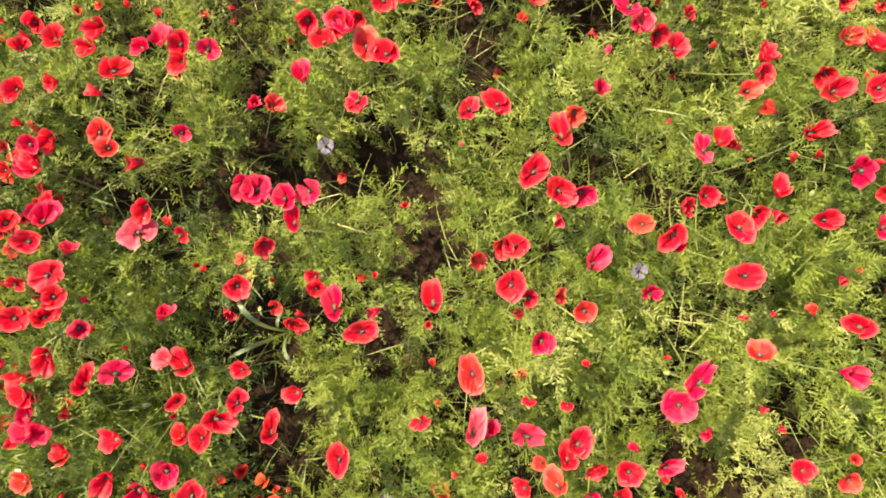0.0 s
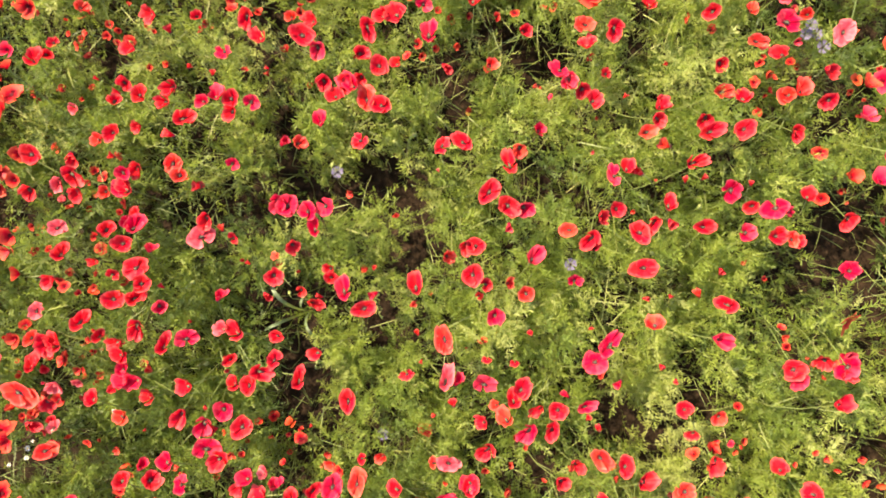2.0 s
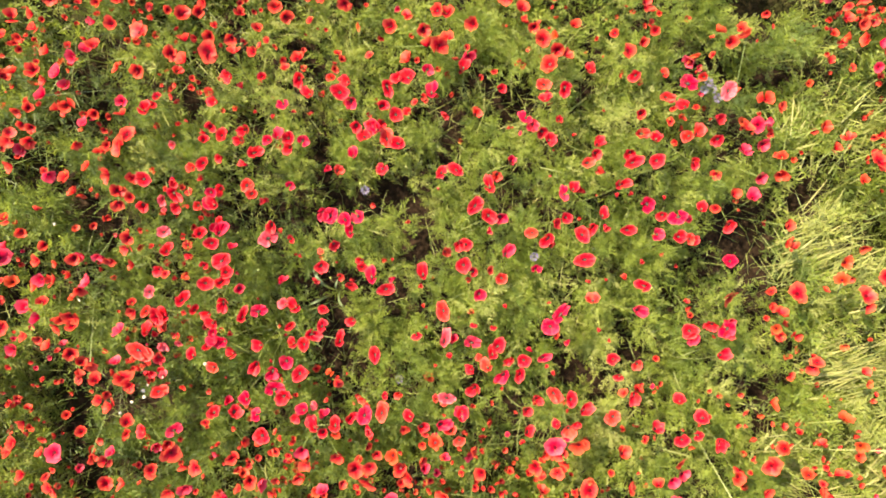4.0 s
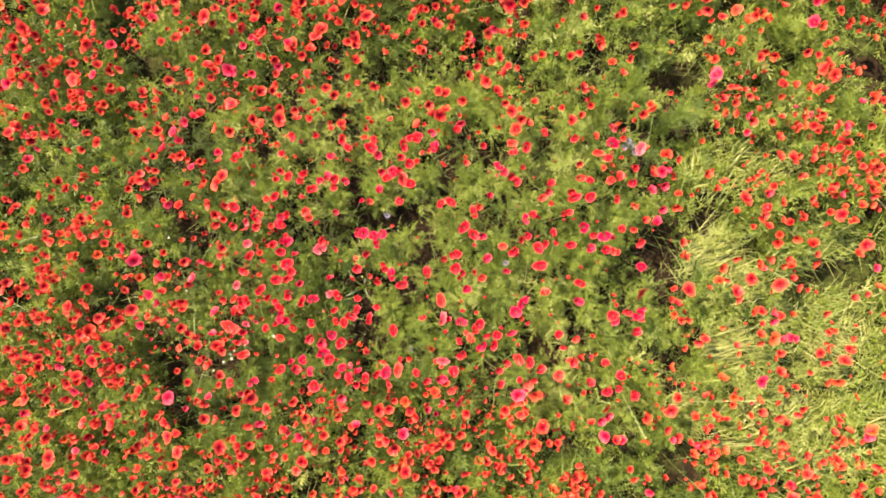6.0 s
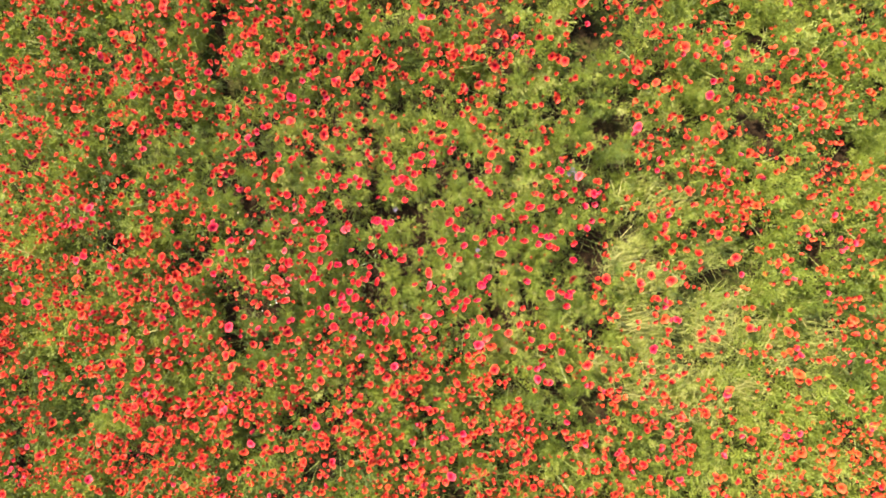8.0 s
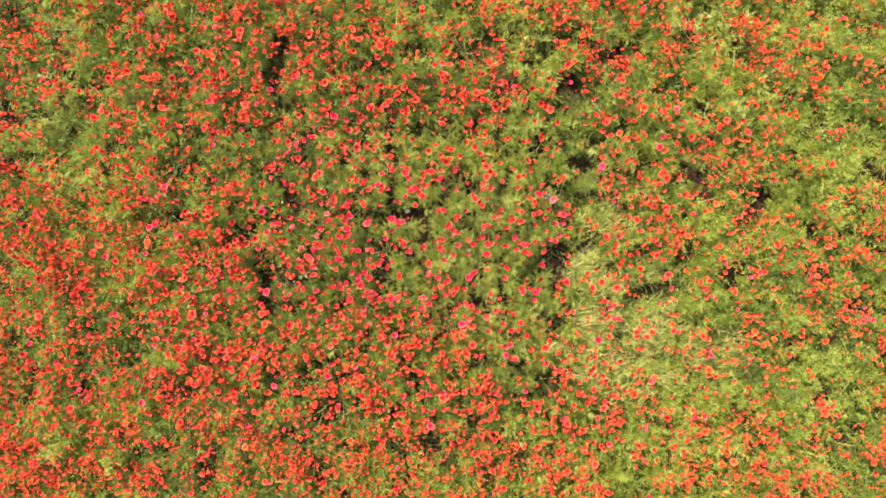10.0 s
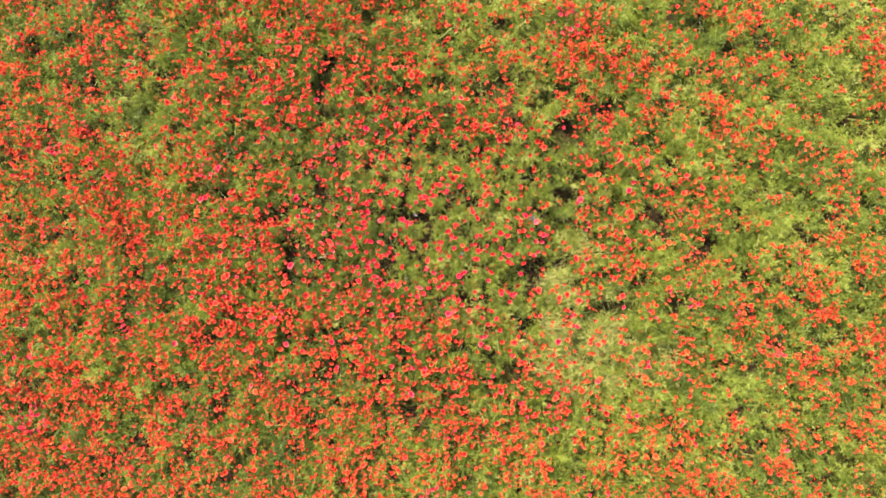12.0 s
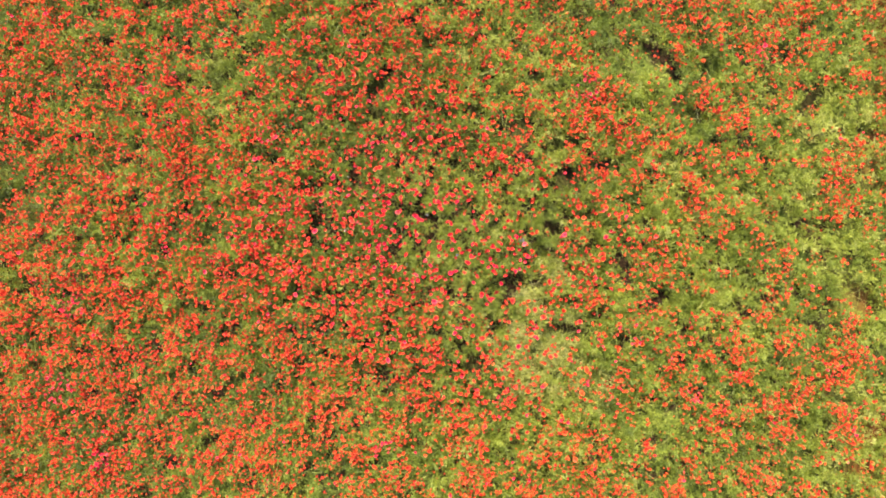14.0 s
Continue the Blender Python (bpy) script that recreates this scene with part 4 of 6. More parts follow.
RING_RED_G = (
    (1.97, -0.23, 6.1), (2.14, -0.32, 4.4), (1.27, -0.31, 5.5), (-2.05, -0.38, 7.2), (-2.08, -0.45, 5.0), (-1.99, -0.35, 5.0), (-1.85, -0.36, 5.5), (-1.80, -0.37, 5.0),
    (-1.74, -0.41, 6.1), (-1.65, -0.44, 6.6), (-1.55, -0.48, 7.2), (-1.29, -0.35, 4.4), (-1.24, -0.45, 5.0), (-1.07, -0.45, 6.1), (-1.30, -0.52, 6.6), (-1.24, -0.54, 5.5),
    (-1.42, -0.56, 6.6), (-1.37, -0.58, 6.1), (-1.61, -0.56, 6.6), (-1.53, -0.57, 6.1), (-1.52, -0.66, 5.5), (-1.45, -0.68, 6.6), (-1.00, -0.72, 4.4), (-2.03, -0.69, 6.1),
    (-2.08, -0.71, 7.8), (-2.07, -0.77, 6.6), (-2.02, -0.81, 7.2), (-1.86, -0.75, 7.2), (-1.39, -0.76, 7.8), (-1.30, -0.80, 7.2), (-1.22, -0.86, 5.5), (-1.19, -0.89, 6.6),
)
RING_RED_H = (
    (-1.91, -0.86, 6.6), (-1.95, -0.91, 6.1), (-2.03, -0.91, 3.9), (-1.79, -0.91, 5.0), (-1.54, -0.89, 6.6), (-1.50, -0.94, 5.5), (-1.28, -0.98, 6.1), (-1.15, -0.96, 5.5),
    (-1.08, -0.97, 5.0), (-1.50, -1.04, 5.5), (-1.40, -1.04, 6.1), (-1.89, -1.01, 5.0), (-2.09, -0.94, 7.8), (-2.10, -1.00, 7.2), (-2.09, -1.08, 6.6), (-1.74, -1.06, 6.1),
    (-1.94, -1.14, 6.6), (-1.74, -1.16, 6.6), (-1.67, -1.14, 5.5), (-1.19, -1.06, 7.2), (-1.30, -1.17, 5.0), (-0.66, -0.63, 7.2), (-0.98, -0.71, 6.1), (-0.90, -0.71, 6.1),
    (-0.76, -0.81, 7.8), (-0.91, -0.92, 5.5), (-0.60, -0.72, 6.6), (-0.52, -0.78, 5.5), (-0.49, -0.80, 4.4), (-0.43, -0.77, 5.5), (-0.37, -0.74, 5.0), (-0.29, -0.76, 6.6),
)
RING_RED_I = (
    (-0.21, -0.64, 5.0), (-0.09, -0.73, 7.8), (-0.05, -0.77, 7.2), (0.03, -0.88, 3.9), (-0.56, -0.94, 6.1), (-0.43, -0.92, 5.5), (-0.35, -0.97, 6.6), (-0.28, -0.96, 5.5),
    (-0.25, -0.91, 5.0), (-0.14, -0.98, 6.6), (-0.09, -1.02, 7.2), (-0.05, -0.93, 5.0), (0.07, -1.10, 6.6), (-0.29, -1.04, 6.1), (-0.62, -1.02, 5.5), (-0.83, -1.02, 6.6),
    (-0.89, -1.09, 5.0), (-0.96, -1.09, 6.1), (-0.70, -1.13, 6.1), (-0.60, -1.17, 6.6), (-0.34, -1.13, 6.1), (-0.29, -1.16, 6.6), (0.20, -0.59, 5.5), (0.63, -0.65, 6.1),
    (0.68, -0.70, 6.1), (0.47, -0.64, 5.0), (0.42, -0.69, 7.2), (0.46, -0.72, 4.4), (0.43, -0.80, 5.5), (0.14, -0.73, 5.5), (0.23, -0.98, 7.2), (0.67, -0.76, 4.4),
)
RING_RED_J = (
    (0.58, -0.78, 3.9), (0.59, -0.90, 6.1), (0.48, -0.97, 6.6), (0.62, -0.96, 4.4), (0.58, -1.17, 7.8), (0.18, -1.13, 6.1), (0.10, -1.14, 5.0), (0.23, -1.18, 5.0),
    (0.91, -0.62, 6.6), (1.01, -0.79, 6.6), (1.13, -0.83, 6.1), (1.13, -0.67, 7.2), (0.73, -1.09, 6.6), (0.90, -1.07, 5.5), (1.04, -1.06, 5.5), (1.19, -1.16, 6.6),
    (1.29, -0.45, 6.1), (1.32, -0.36, 5.0), (1.73, -0.51, 6.1), (1.23, -0.74, 6.6), (1.20, -0.81, 5.5), (1.29, -0.83, 6.6), (1.60, -0.88, 7.8), (1.56, -0.97, 6.1),
    (1.52, -1.08, 6.6), (1.59, -1.14, 6.1), (1.67, -1.18, 5.5), (1.97, -0.55, 5.0), (2.15, -0.52, 5.0), (2.26, -0.59, 5.5),
)
RING_MAGENTA_A = (
    (-1.32, 1.24, 10.0), (-1.17, 1.22, 5.5), (-1.00, 1.26, 5.5), (-1.52, 1.07, 5.5), (-1.55, 0.93, 6.1), (-1.59, 0.90, 7.2), (-1.67, 0.82, 7.2), (-1.65, 0.77, 6.1),
    (-1.74, 0.73, 6.6), (-1.40, 0.71, 5.5), (-1.56, 0.60, 5.5), (-1.87, 0.50, 5.5), (-0.65, 0.68, 6.1), (-0.14, 1.12, 3.9), (-0.01, 0.83, 6.1), (-0.35, 0.70, 6.6),
    (0.01, 0.72, 6.1), (0.17, 0.90, 6.6), (1.14, 0.76, 8.3), (1.79, 1.18, 8.3), (1.83, 1.21, 6.1), (2.01, 0.95, 6.6), (1.19, 0.88, 6.6), (2.04, 0.85, 3.9),
    (1.53, 0.62, 7.2), (1.49, 0.59, 5.0), (1.49, 0.50, 6.6), (1.40, 0.46, 7.2), (2.14, 0.45, 6.6), (-1.73, 0.38, 6.6), (-2.02, 0.08, 6.1), (-1.94, -0.00, 7.8),
)
RING_MAGENTA_B = (
    (-1.94, 0.04, 5.5), (-1.58, 0.01, 5.5), (-1.50, 0.01, 5.5), (-1.75, -0.10, 7.8), (-1.55, -0.12, 6.1), (-1.41, -0.34, 6.1), (-1.83, -0.23, 8.3), (-1.78, -0.28, 7.8),
    (1.11, 0.17, 6.6), (1.15, 0.16, 5.5), (1.47, 0.35, 6.1), (1.44, 0.25, 7.2), (1.34, -0.03, 6.1), (2.12, 0.35, 6.6), (2.19, -0.33, 7.2), (1.33, -0.33, 6.6),
    (1.36, -0.30, 5.0), (-1.90, -0.42, 10.5), (-2.01, -0.48, 3.9), (-1.69, -0.41, 4.4), (-1.43, -0.49, 6.1), (-1.17, -0.79, 8.3), (-1.27, -0.86, 7.2), (-1.73, -0.90, 6.1),
    (-1.45, -0.90, 5.5), (-2.06, -1.04, 6.6), (-1.13, -1.05, 6.6), (-1.64, -0.98, 3.9), (-0.71, -0.60, 7.2), (-0.83, -0.65, 5.0), (-0.94, -0.68, 6.6), (-0.79, -0.72, 6.6),
)
RING_MAGENTA_C = (
    (-1.01, -0.92, 3.3), (-0.57, -0.70, 6.1), (-0.50, -0.74, 6.1), (-0.30, -0.72, 6.6), (0.03, -0.76, 7.8), (-0.59, -0.88, 7.2), (-0.04, -0.97, 7.2), (0.02, -1.01, 3.9),
    (-0.49, -1.08, 7.8), (-0.79, -1.03, 7.2), (-0.96, -1.13, 5.5), (-0.86, -1.15, 6.6), (-0.19, -1.14, 5.5), (0.06, -0.94, 3.9), (0.14, -0.70, 6.6), (0.17, -0.92, 5.5),
    (0.61, -0.82, 5.0), (0.56, -0.87, 8.9), (1.14, -1.00, 8.3), (1.10, -1.03, 6.6), (1.13, -1.13, 7.8), (1.18, -0.35, 5.0), (1.54, -1.15, 7.8), (1.23, -1.16, 7.2),
    (1.72, -1.17, 7.8), (2.13, -0.77, 6.6), (2.19, -0.37, 6.6), (2.26, -0.50, 6.1),
)
RING_SALMON_A = (
    (-1.37, 1.17, 3.3), (-1.01, 1.14, 5.5), (-1.19, 1.12, 3.9), (-1.26, 1.08, 3.9), (-1.98, 0.84, 4.4), (-1.14, 0.83, 4.4), (-1.50, 0.47, 5.0), (-0.03, 0.72, 3.3),
    (-0.44, 0.80, 3.9), (0.23, 0.81, 3.9), (0.58, 0.98, 5.5), (0.51, 0.76, 5.5), (1.01, 1.06, 3.3), (1.03, 1.02, 5.0), (1.05, 0.81, 3.9), (1.05, 0.70, 5.0),
    (1.18, 0.90, 5.5), (1.16, 0.53, 6.1), (1.82, 1.24, 3.9), (1.97, 1.09, 3.9), (1.84, 1.00, 3.9), (1.91, 0.97, 5.0), (1.29, 1.00, 5.5), (1.40, 1.01, 5.0),
    (1.24, 0.80, 3.9), (2.22, 0.81, 6.6), (2.17, 0.70, 3.3), (1.38, 0.72, 5.0), (1.50, 0.69, 7.2), (1.18, 0.53, 6.1), (1.88, 0.51, 6.1), (2.12, 0.58, 3.9),
)
RING_SALMON_B = (
    (1.60, 0.44, 5.0), (2.02, 0.44, 3.3), (-1.56, 0.41, 4.4), (-1.94, 0.17, 5.0), (-1.72, -0.03, 3.9), (-1.93, -0.12, 6.1), (-1.65, -0.09, 4.4), (-1.29, -0.25, 4.4),
    (1.16, 0.07, 5.0), (1.56, 0.37, 6.6), (1.61, 0.06, 5.0), (1.65, 0.02, 5.0), (2.25, 0.39, 5.5), (2.26, 0.28, 3.9), (2.26, 0.18, 5.5), (2.23, 0.13, 6.1),
    (1.98, 0.03, 5.0), (2.09, -0.02, 6.6), (2.17, 0.02, 5.5), (2.12, 0.01, 3.9), (1.88, -0.04, 6.1), (1.85, -0.12, 7.2), (1.92, -0.11, 3.9), (1.62, -0.29, 3.3),
    (2.27, -0.01, 5.0), (2.08, -0.31, 6.1), (2.25, -0.35, 5.5), (1.58, -0.34, 5.0), (1.80, -0.17, 3.9), (-1.32, -0.42, 8.3), (-1.23, -0.61, 5.5), (-1.01, -0.61, 5.0),
)
RING_SALMON_C = (
    (-1.68, -0.73, 4.4), (-1.60, -0.80, 5.5), (-1.41, -0.82, 3.9), (-1.53, -0.85, 4.4), (-1.14, -1.13, 6.1), (-1.56, -1.17, 3.9), (-0.87, -0.85, 5.0), (-0.30, -0.66, 3.9),
    (-0.14, -0.63, 3.9), (-0.22, -0.71, 6.1), (0.02, -0.66, 5.5), (0.09, -0.80, 7.8), (0.02, -0.86, 6.6), (-0.04, -0.87, 3.9), (-0.17, -0.91, 7.2), (-0.14, -1.05, 4.4),
    (-0.53, -1.09, 5.0), (-0.88, -1.01, 5.0), (-0.81, -1.15, 4.4), (-0.74, -1.11, 3.9), (-0.72, -1.03, 4.4), (0.55, -0.62, 6.1), (0.13, -0.83, 6.1), (0.18, -0.89, 5.0),
    (0.62, -0.77, 6.6), (0.67, -0.86, 7.2), (0.58, -1.00, 4.4), (0.51, -1.10, 7.8), (0.82, -0.73, 7.2), (0.86, -0.90, 7.2), (0.74, -1.04, 3.9), (0.83, -1.01, 3.3),
)
RING_SALMON_D = (
    (1.13, -0.95, 5.0), (1.65, -0.56, 3.9), (1.53, -0.67, 6.6), (1.49, -0.85, 3.9), (1.79, -0.88, 5.0), (1.39, -1.01, 6.6), (1.39, -1.15, 6.1), (1.72, -1.01, 5.5),
    (1.75, -1.07, 6.6), (1.83, -1.01, 6.6), (1.78, -1.17, 6.1), (1.88, -0.76, 6.1), (1.98, -0.59, 3.9), (2.03, -0.67, 3.3), (2.25, -0.71, 5.5), (2.14, -0.40, 3.9),
    (2.12, -0.47, 6.1), (2.21, -0.49, 6.1), (2.28, -0.83, 3.9), (1.97, -0.88, 5.5), (1.96, -0.93, 5.0), (2.11, -0.90, 6.6), (2.13, -0.97, 6.1), (2.08, -1.00, 3.9),
    (2.24, -0.99, 7.2), (2.28, -1.03, 6.1), (2.14, -1.11, 7.8), (2.10, -1.15, 6.1), (2.17, -1.18, 5.5), (2.27, -1.16, 6.6), (1.91, -0.42, 3.9), (1.66, -0.37, 4.4),
)
RING_PALE_A = (
    (-1.59, 1.01, 3.9), (-1.65, 0.90, 3.9), (-1.41, 0.85, 4.4), (-1.60, 0.52, 5.0), (-1.16, 0.51, 3.9), (-0.69, 1.12, 5.0), (1.33, 0.73, 6.6), (1.83, 0.47, 5.5),
    (-1.21, 0.27, 3.9), (-1.22, 0.21, 3.3), (-1.86, 0.12, 5.5), (-1.20, 0.11, 5.5), (-1.27, -0.16, 5.0), (-1.37, -0.25, 5.5), (1.98, 0.33, 4.4), (-1.61, -0.49, 5.5),
    (-1.21, -0.39, 5.0), (-1.16, -0.39, 3.3), (-1.38, -0.49, 4.4), (-1.22, -0.55, 4.4), (-0.52, -0.69, 5.0), (0.07, -0.64, 5.5), (-0.41, -1.04, 4.4), (1.43, -1.00, 4.4),
)
RING = (
    ("red", RING_RED_A + RING_RED_B + RING_RED_C + RING_RED_D + RING_RED_E + RING_RED_F + RING_RED_G + RING_RED_H + RING_RED_I + RING_RED_J),
    ("magenta", RING_MAGENTA_A + RING_MAGENTA_B + RING_MAGENTA_C),
    ("salmon", RING_SALMON_A + RING_SALMON_B + RING_SALMON_C + RING_SALMON_D),
    ("pink", RING_PALE_A),
)
# the poppies further out that stand above the rest: place alone
WIDE_RED_A = (
    (-3.81, 1.70), (-3.76, 1.83), (-3.69, 1.92), (-3.87, 1.88), (-3.93, 1.57), (-3.82, 1.51), (-3.59, 1.46), (-3.02, 1.69), (-2.98, 1.95), (-2.79, 1.88), (-2.69, 1.96), (-2.81, 1.73),
    (-2.80, 1.65), (-2.56, 1.95), (-2.40, 1.89), (-2.25, 1.94), (-2.33, 1.61), (-2.54, 1.62), (-2.63, 1.79), (-2.52, 1.72), (-1.82, 1.84), (-1.91, 1.95), (-1.76, 1.99), (-1.86, 1.65),
    (-1.68, 1.69), (-1.65, 1.61), (-1.69, 1.79), (-1.52, 1.93), (-1.28, 1.82), (-1.32, 2.07), (-1.40, 2.09), (-1.07, 1.81), (-1.05, 1.89), (-0.93, 1.99), (-0.85, 1.93), (-0.85, 1.67),
    (-0.94, 2.12), (-0.68, 2.12), (-0.50, 2.13), (-0.49, 2.06), (-0.35, 2.12), (-0.29, 2.02), (-0.17, 2.18), (-0.15, 1.92), (-0.04, 1.82), (-0.09, 2.16), (-3.16, 1.52), (-3.02, 1.43),
)
WIDE_RED_B = (
    (-3.09, 1.55), (-2.76, 1.45), (-2.66, 1.51), (-2.84, 1.47), (-2.92, 1.41), (-2.21, 1.47), (-2.26, 1.41), (-3.75, 1.32), (-3.96, 1.20), (-3.83, 1.21), (-3.90, 1.15), (-3.61, 1.15),
    (-3.51, 1.26), (-3.39, 1.32), (-3.23, 1.33), (-2.91, 1.28), (-2.78, 1.37), (-2.63, 1.36), (-2.49, 1.30), (-2.42, 1.40), (-2.72, 1.19), (-3.03, 1.17), (-3.16, 1.13), (-2.56, 1.13),
    (-2.33, 1.27), (-2.17, 1.26), (-2.30, 1.17), (-2.12, 1.29), (-1.77, 1.42), (-1.64, 1.43), (-1.34, 1.63), (-1.29, 1.59), (-1.15, 1.55), (-1.16, 1.62), (-0.97, 1.56), (-0.88, 1.67),
    (-0.72, 1.68), (-0.64, 1.61), (-0.51, 1.57), (-0.57, 1.69), (-1.03, 1.30), (-0.91, 1.39), (-0.85, 1.34), (-0.73, 1.50), (-0.76, 1.45), (-0.40, 1.48), (-0.43, 1.58), (-0.24, 1.44),
)
WIDE_RED_C = (
    (-0.17, 1.49), (-0.08, 1.37), (-0.69, 1.30), (-3.96, 0.81), (-3.62, 0.84), (-3.49, 0.98), (-3.39, 0.99), (-3.28, 0.97), (-3.23, 1.00), (-3.74, 0.70), (-3.86, 0.53), (-3.58, 0.63),
    (-3.43, 0.80), (-3.22, 0.82), (-3.31, 0.68), (-3.23, 0.66), (-3.03, 0.78), (-3.00, 0.73), (-2.86, 0.97), (-2.76, 0.98), (-2.68, 0.96), (-2.27, 0.84), (-2.29, 0.73), (-2.19, 0.77),
    (-2.51, 0.82), (-2.59, 0.81), (-2.66, 0.73), (-2.68, 0.60), (-2.75, 0.88), (-3.65, 0.50), (-3.44, 0.54), (-3.38, 0.49), (-3.88, 0.37), (-3.74, 0.33), (-3.66, 0.34), (-3.59, 0.37),
    (-3.68, 0.23), (-3.55, 0.22), (-3.49, 0.12), (-3.57, 0.14), (-3.41, 0.15), (-3.17, 0.07), (-3.11, 0.04), (-2.88, 0.56), (-2.79, 0.41), (-2.71, 0.34), (-2.89, 0.30), (-2.60, 0.32),
)
WIDE_RED_D = (
    (-2.21, 0.35), (-2.23, 0.27), (-2.40, 0.47), (-2.20, 0.59), (-2.15, 0.23), (-3.56, -0.07), (-3.87, -0.20), (-3.89, -0.28), (-3.84, -0.23), (-3.47, -0.20), (-3.39, -0.19), (-2.97, -0.05),
    (-2.56, 0.04), (-2.54, 0.14), (-2.38, 0.13), (-2.70, 0.16), (-2.70, -0.16), (-2.54, -0.17), (-3.16, -0.09), (-3.38, 0.13), (-2.83, 0.22), (-3.82, 0.27), (0.34, 2.15), (0.28, 2.01),
    (0.23, 2.01), (0.38, 2.10), (0.39, 1.95), (0.19, 1.90), (0.02, 2.07), (0.09, 1.79), (0.25, 1.78), (0.32, 1.81), (0.49, 1.95), (0.05, 1.72), (0.18, 1.62), (0.36, 1.71),
    (0.43, 1.72), (0.35, 1.48), (0.22, 1.45), (0.45, 1.47), (0.60, 1.55), (0.71, 1.79), (0.81, 1.82), (0.79, 1.77), (0.72, 1.97), (0.87, 1.96), (1.00, 1.97), (1.04, 2.10),
)
WIDE_RED_E = (
    (0.98, 1.94), (1.12, 1.75), (1.05, 1.64), (0.96, 1.58), (0.88, 1.32), (0.95, 1.35), (1.07, 1.41), (1.09, 1.46), (0.65, 1.30), (0.70, 1.33), (1.12, 2.00), (1.23, 2.29),
    (1.66, 1.76), (1.79, 1.72), (1.86, 1.78), (2.01, 1.79), (2.09, 1.78), (1.82, 2.23), (1.84, 2.28), (1.91, 2.34), (1.95, 2.14), (1.88, 2.06), (1.83, 2.03), (2.04, 2.04),
    (2.13, 2.15), (2.22, 2.21), (2.27, 2.29), (2.29, 2.37), (2.39, 2.35), (2.48, 2.18), (2.51, 2.16), (2.44, 2.02), (2.35, 1.97), (2.38, 1.94), (2.17, 1.95), (2.14, 1.98),
    (2.55, 1.98), (2.63, 2.19), (2.62, 2.34), (2.67, 1.99), (2.48, 1.88), (2.26, 1.86), (2.36, 1.87), (2.17, 1.68), (2.23, 1.63), (2.50, 1.70), (2.49, 1.52), (2.51, 1.80),
)
WIDE_RED_F = (
    (2.59, 1.78), (2.64, 1.81), (2.75, 1.67), (2.77, 1.72), (2.82, 1.75), (2.88, 1.63), (2.70, 2.27), (2.91, 1.93), (2.95, 1.99), (3.02, 2.09), (3.06, 1.90), (3.08, 1.92),
    (3.03, 1.69), (3.13, 1.65), (3.17, 1.75), (3.12, 1.57), (3.16, 2.16), (3.01, 2.40), (3.26, 1.94), (3.33, 2.02), (3.22, 2.31), (3.31, 2.19), (3.38, 2.22), (3.34, 2.40),
    (3.43, 2.20), (3.49, 2.10), (3.52, 2.06), (3.63, 1.97), (3.62, 1.79), (3.59, 1.89), (3.64, 2.14), (3.74, 1.85), (3.81, 1.98), (3.81, 1.68), (3.74, 1.65), (3.89, 1.68),
    (3.88, 2.21), (3.84, 2.18), (3.91, 2.16), (3.76, 2.20), (3.92, 2.39), (3.42, 1.82), (3.40, 1.77), (2.01, 1.53), (2.08, 1.59), (1.95, 1.63), (2.48, 1.34), (2.40, 1.36),
)
WIDE_RED_G = (
    (2.15, 1.37), (2.56, 1.27), (2.52, 1.25), (2.40, 1.13), (2.48, 1.11), (2.70, 1.21), (2.32, 0.87), (2.39, 0.90), (2.45, 0.88), (2.31, 0.67), (2.36, 0.70), (2.44, 0.68),
    (2.46, 0.73), (2.61, 0.74), (2.64, 0.72), (2.50, 0.60), (2.40, 0.55), (2.37, 0.57), (2.56, 0.46), (2.58, 0.51), (2.58, 0.33), (2.63, 0.31), (2.67, 0.36), (2.77, 0.37),
    (2.36, 0.16), (2.73, 0.27), (2.81, 1.06), (2.84, 1.07), (2.89, 1.04), (2.93, 1.10), (2.83, 0.89), (2.92, 0.95), (2.96, 0.85), (3.08, 0.91), (3.13, 0.94), (3.19, 1.02),
    (3.24, 1.33), (3.27, 1.30), (3.37, 1.51), (3.42, 1.54), (3.33, 1.16), (3.36, 1.11), (3.39, 1.14), (3.45, 1.22), (3.53, 1.22), (3.58, 1.20), (3.63, 1.23), (3.37, 0.80),
)
WIDE_RED_H = (
    (3.41, 0.86), (3.44, 0.83), (3.42, 0.73), (3.50, 0.79), (3.46, 0.91), (3.60, 1.02), (3.71, 0.88), (3.78, 0.94), (3.86, 0.97), (3.76, 1.47), (3.79, 1.42), (3.86, 1.43),
    (3.91, 1.41), (3.93, 1.00), (4.03, 1.01), (4.00, 0.75), (3.98, 0.70), (4.04, 0.65), (3.96, 0.67), (3.65, 0.52), (3.38, 0.42), (3.46, 0.35), (3.27, 0.51), (2.85, 0.66),
    (2.83, 0.58), (2.93, 0.59), (3.10, 0.68), (3.40, 0.73), (3.79, 0.35), (3.86, 0.38), (3.89, 0.34), (4.00, 0.55), (4.09, 0.40), (3.02, 0.21), (3.34, 0.55), (-3.85, -0.49),
    (-3.74, -0.53), (-3.63, -0.52), (-3.53, -0.49), (-3.83, -0.41), (-3.24, -0.39), (-3.29, -0.47), (-3.11, -0.32), (-3.08, -0.50), (-2.75, -0.29), (-2.53, -0.38), (-3.73, -0.72), (-3.77, -0.82),
)
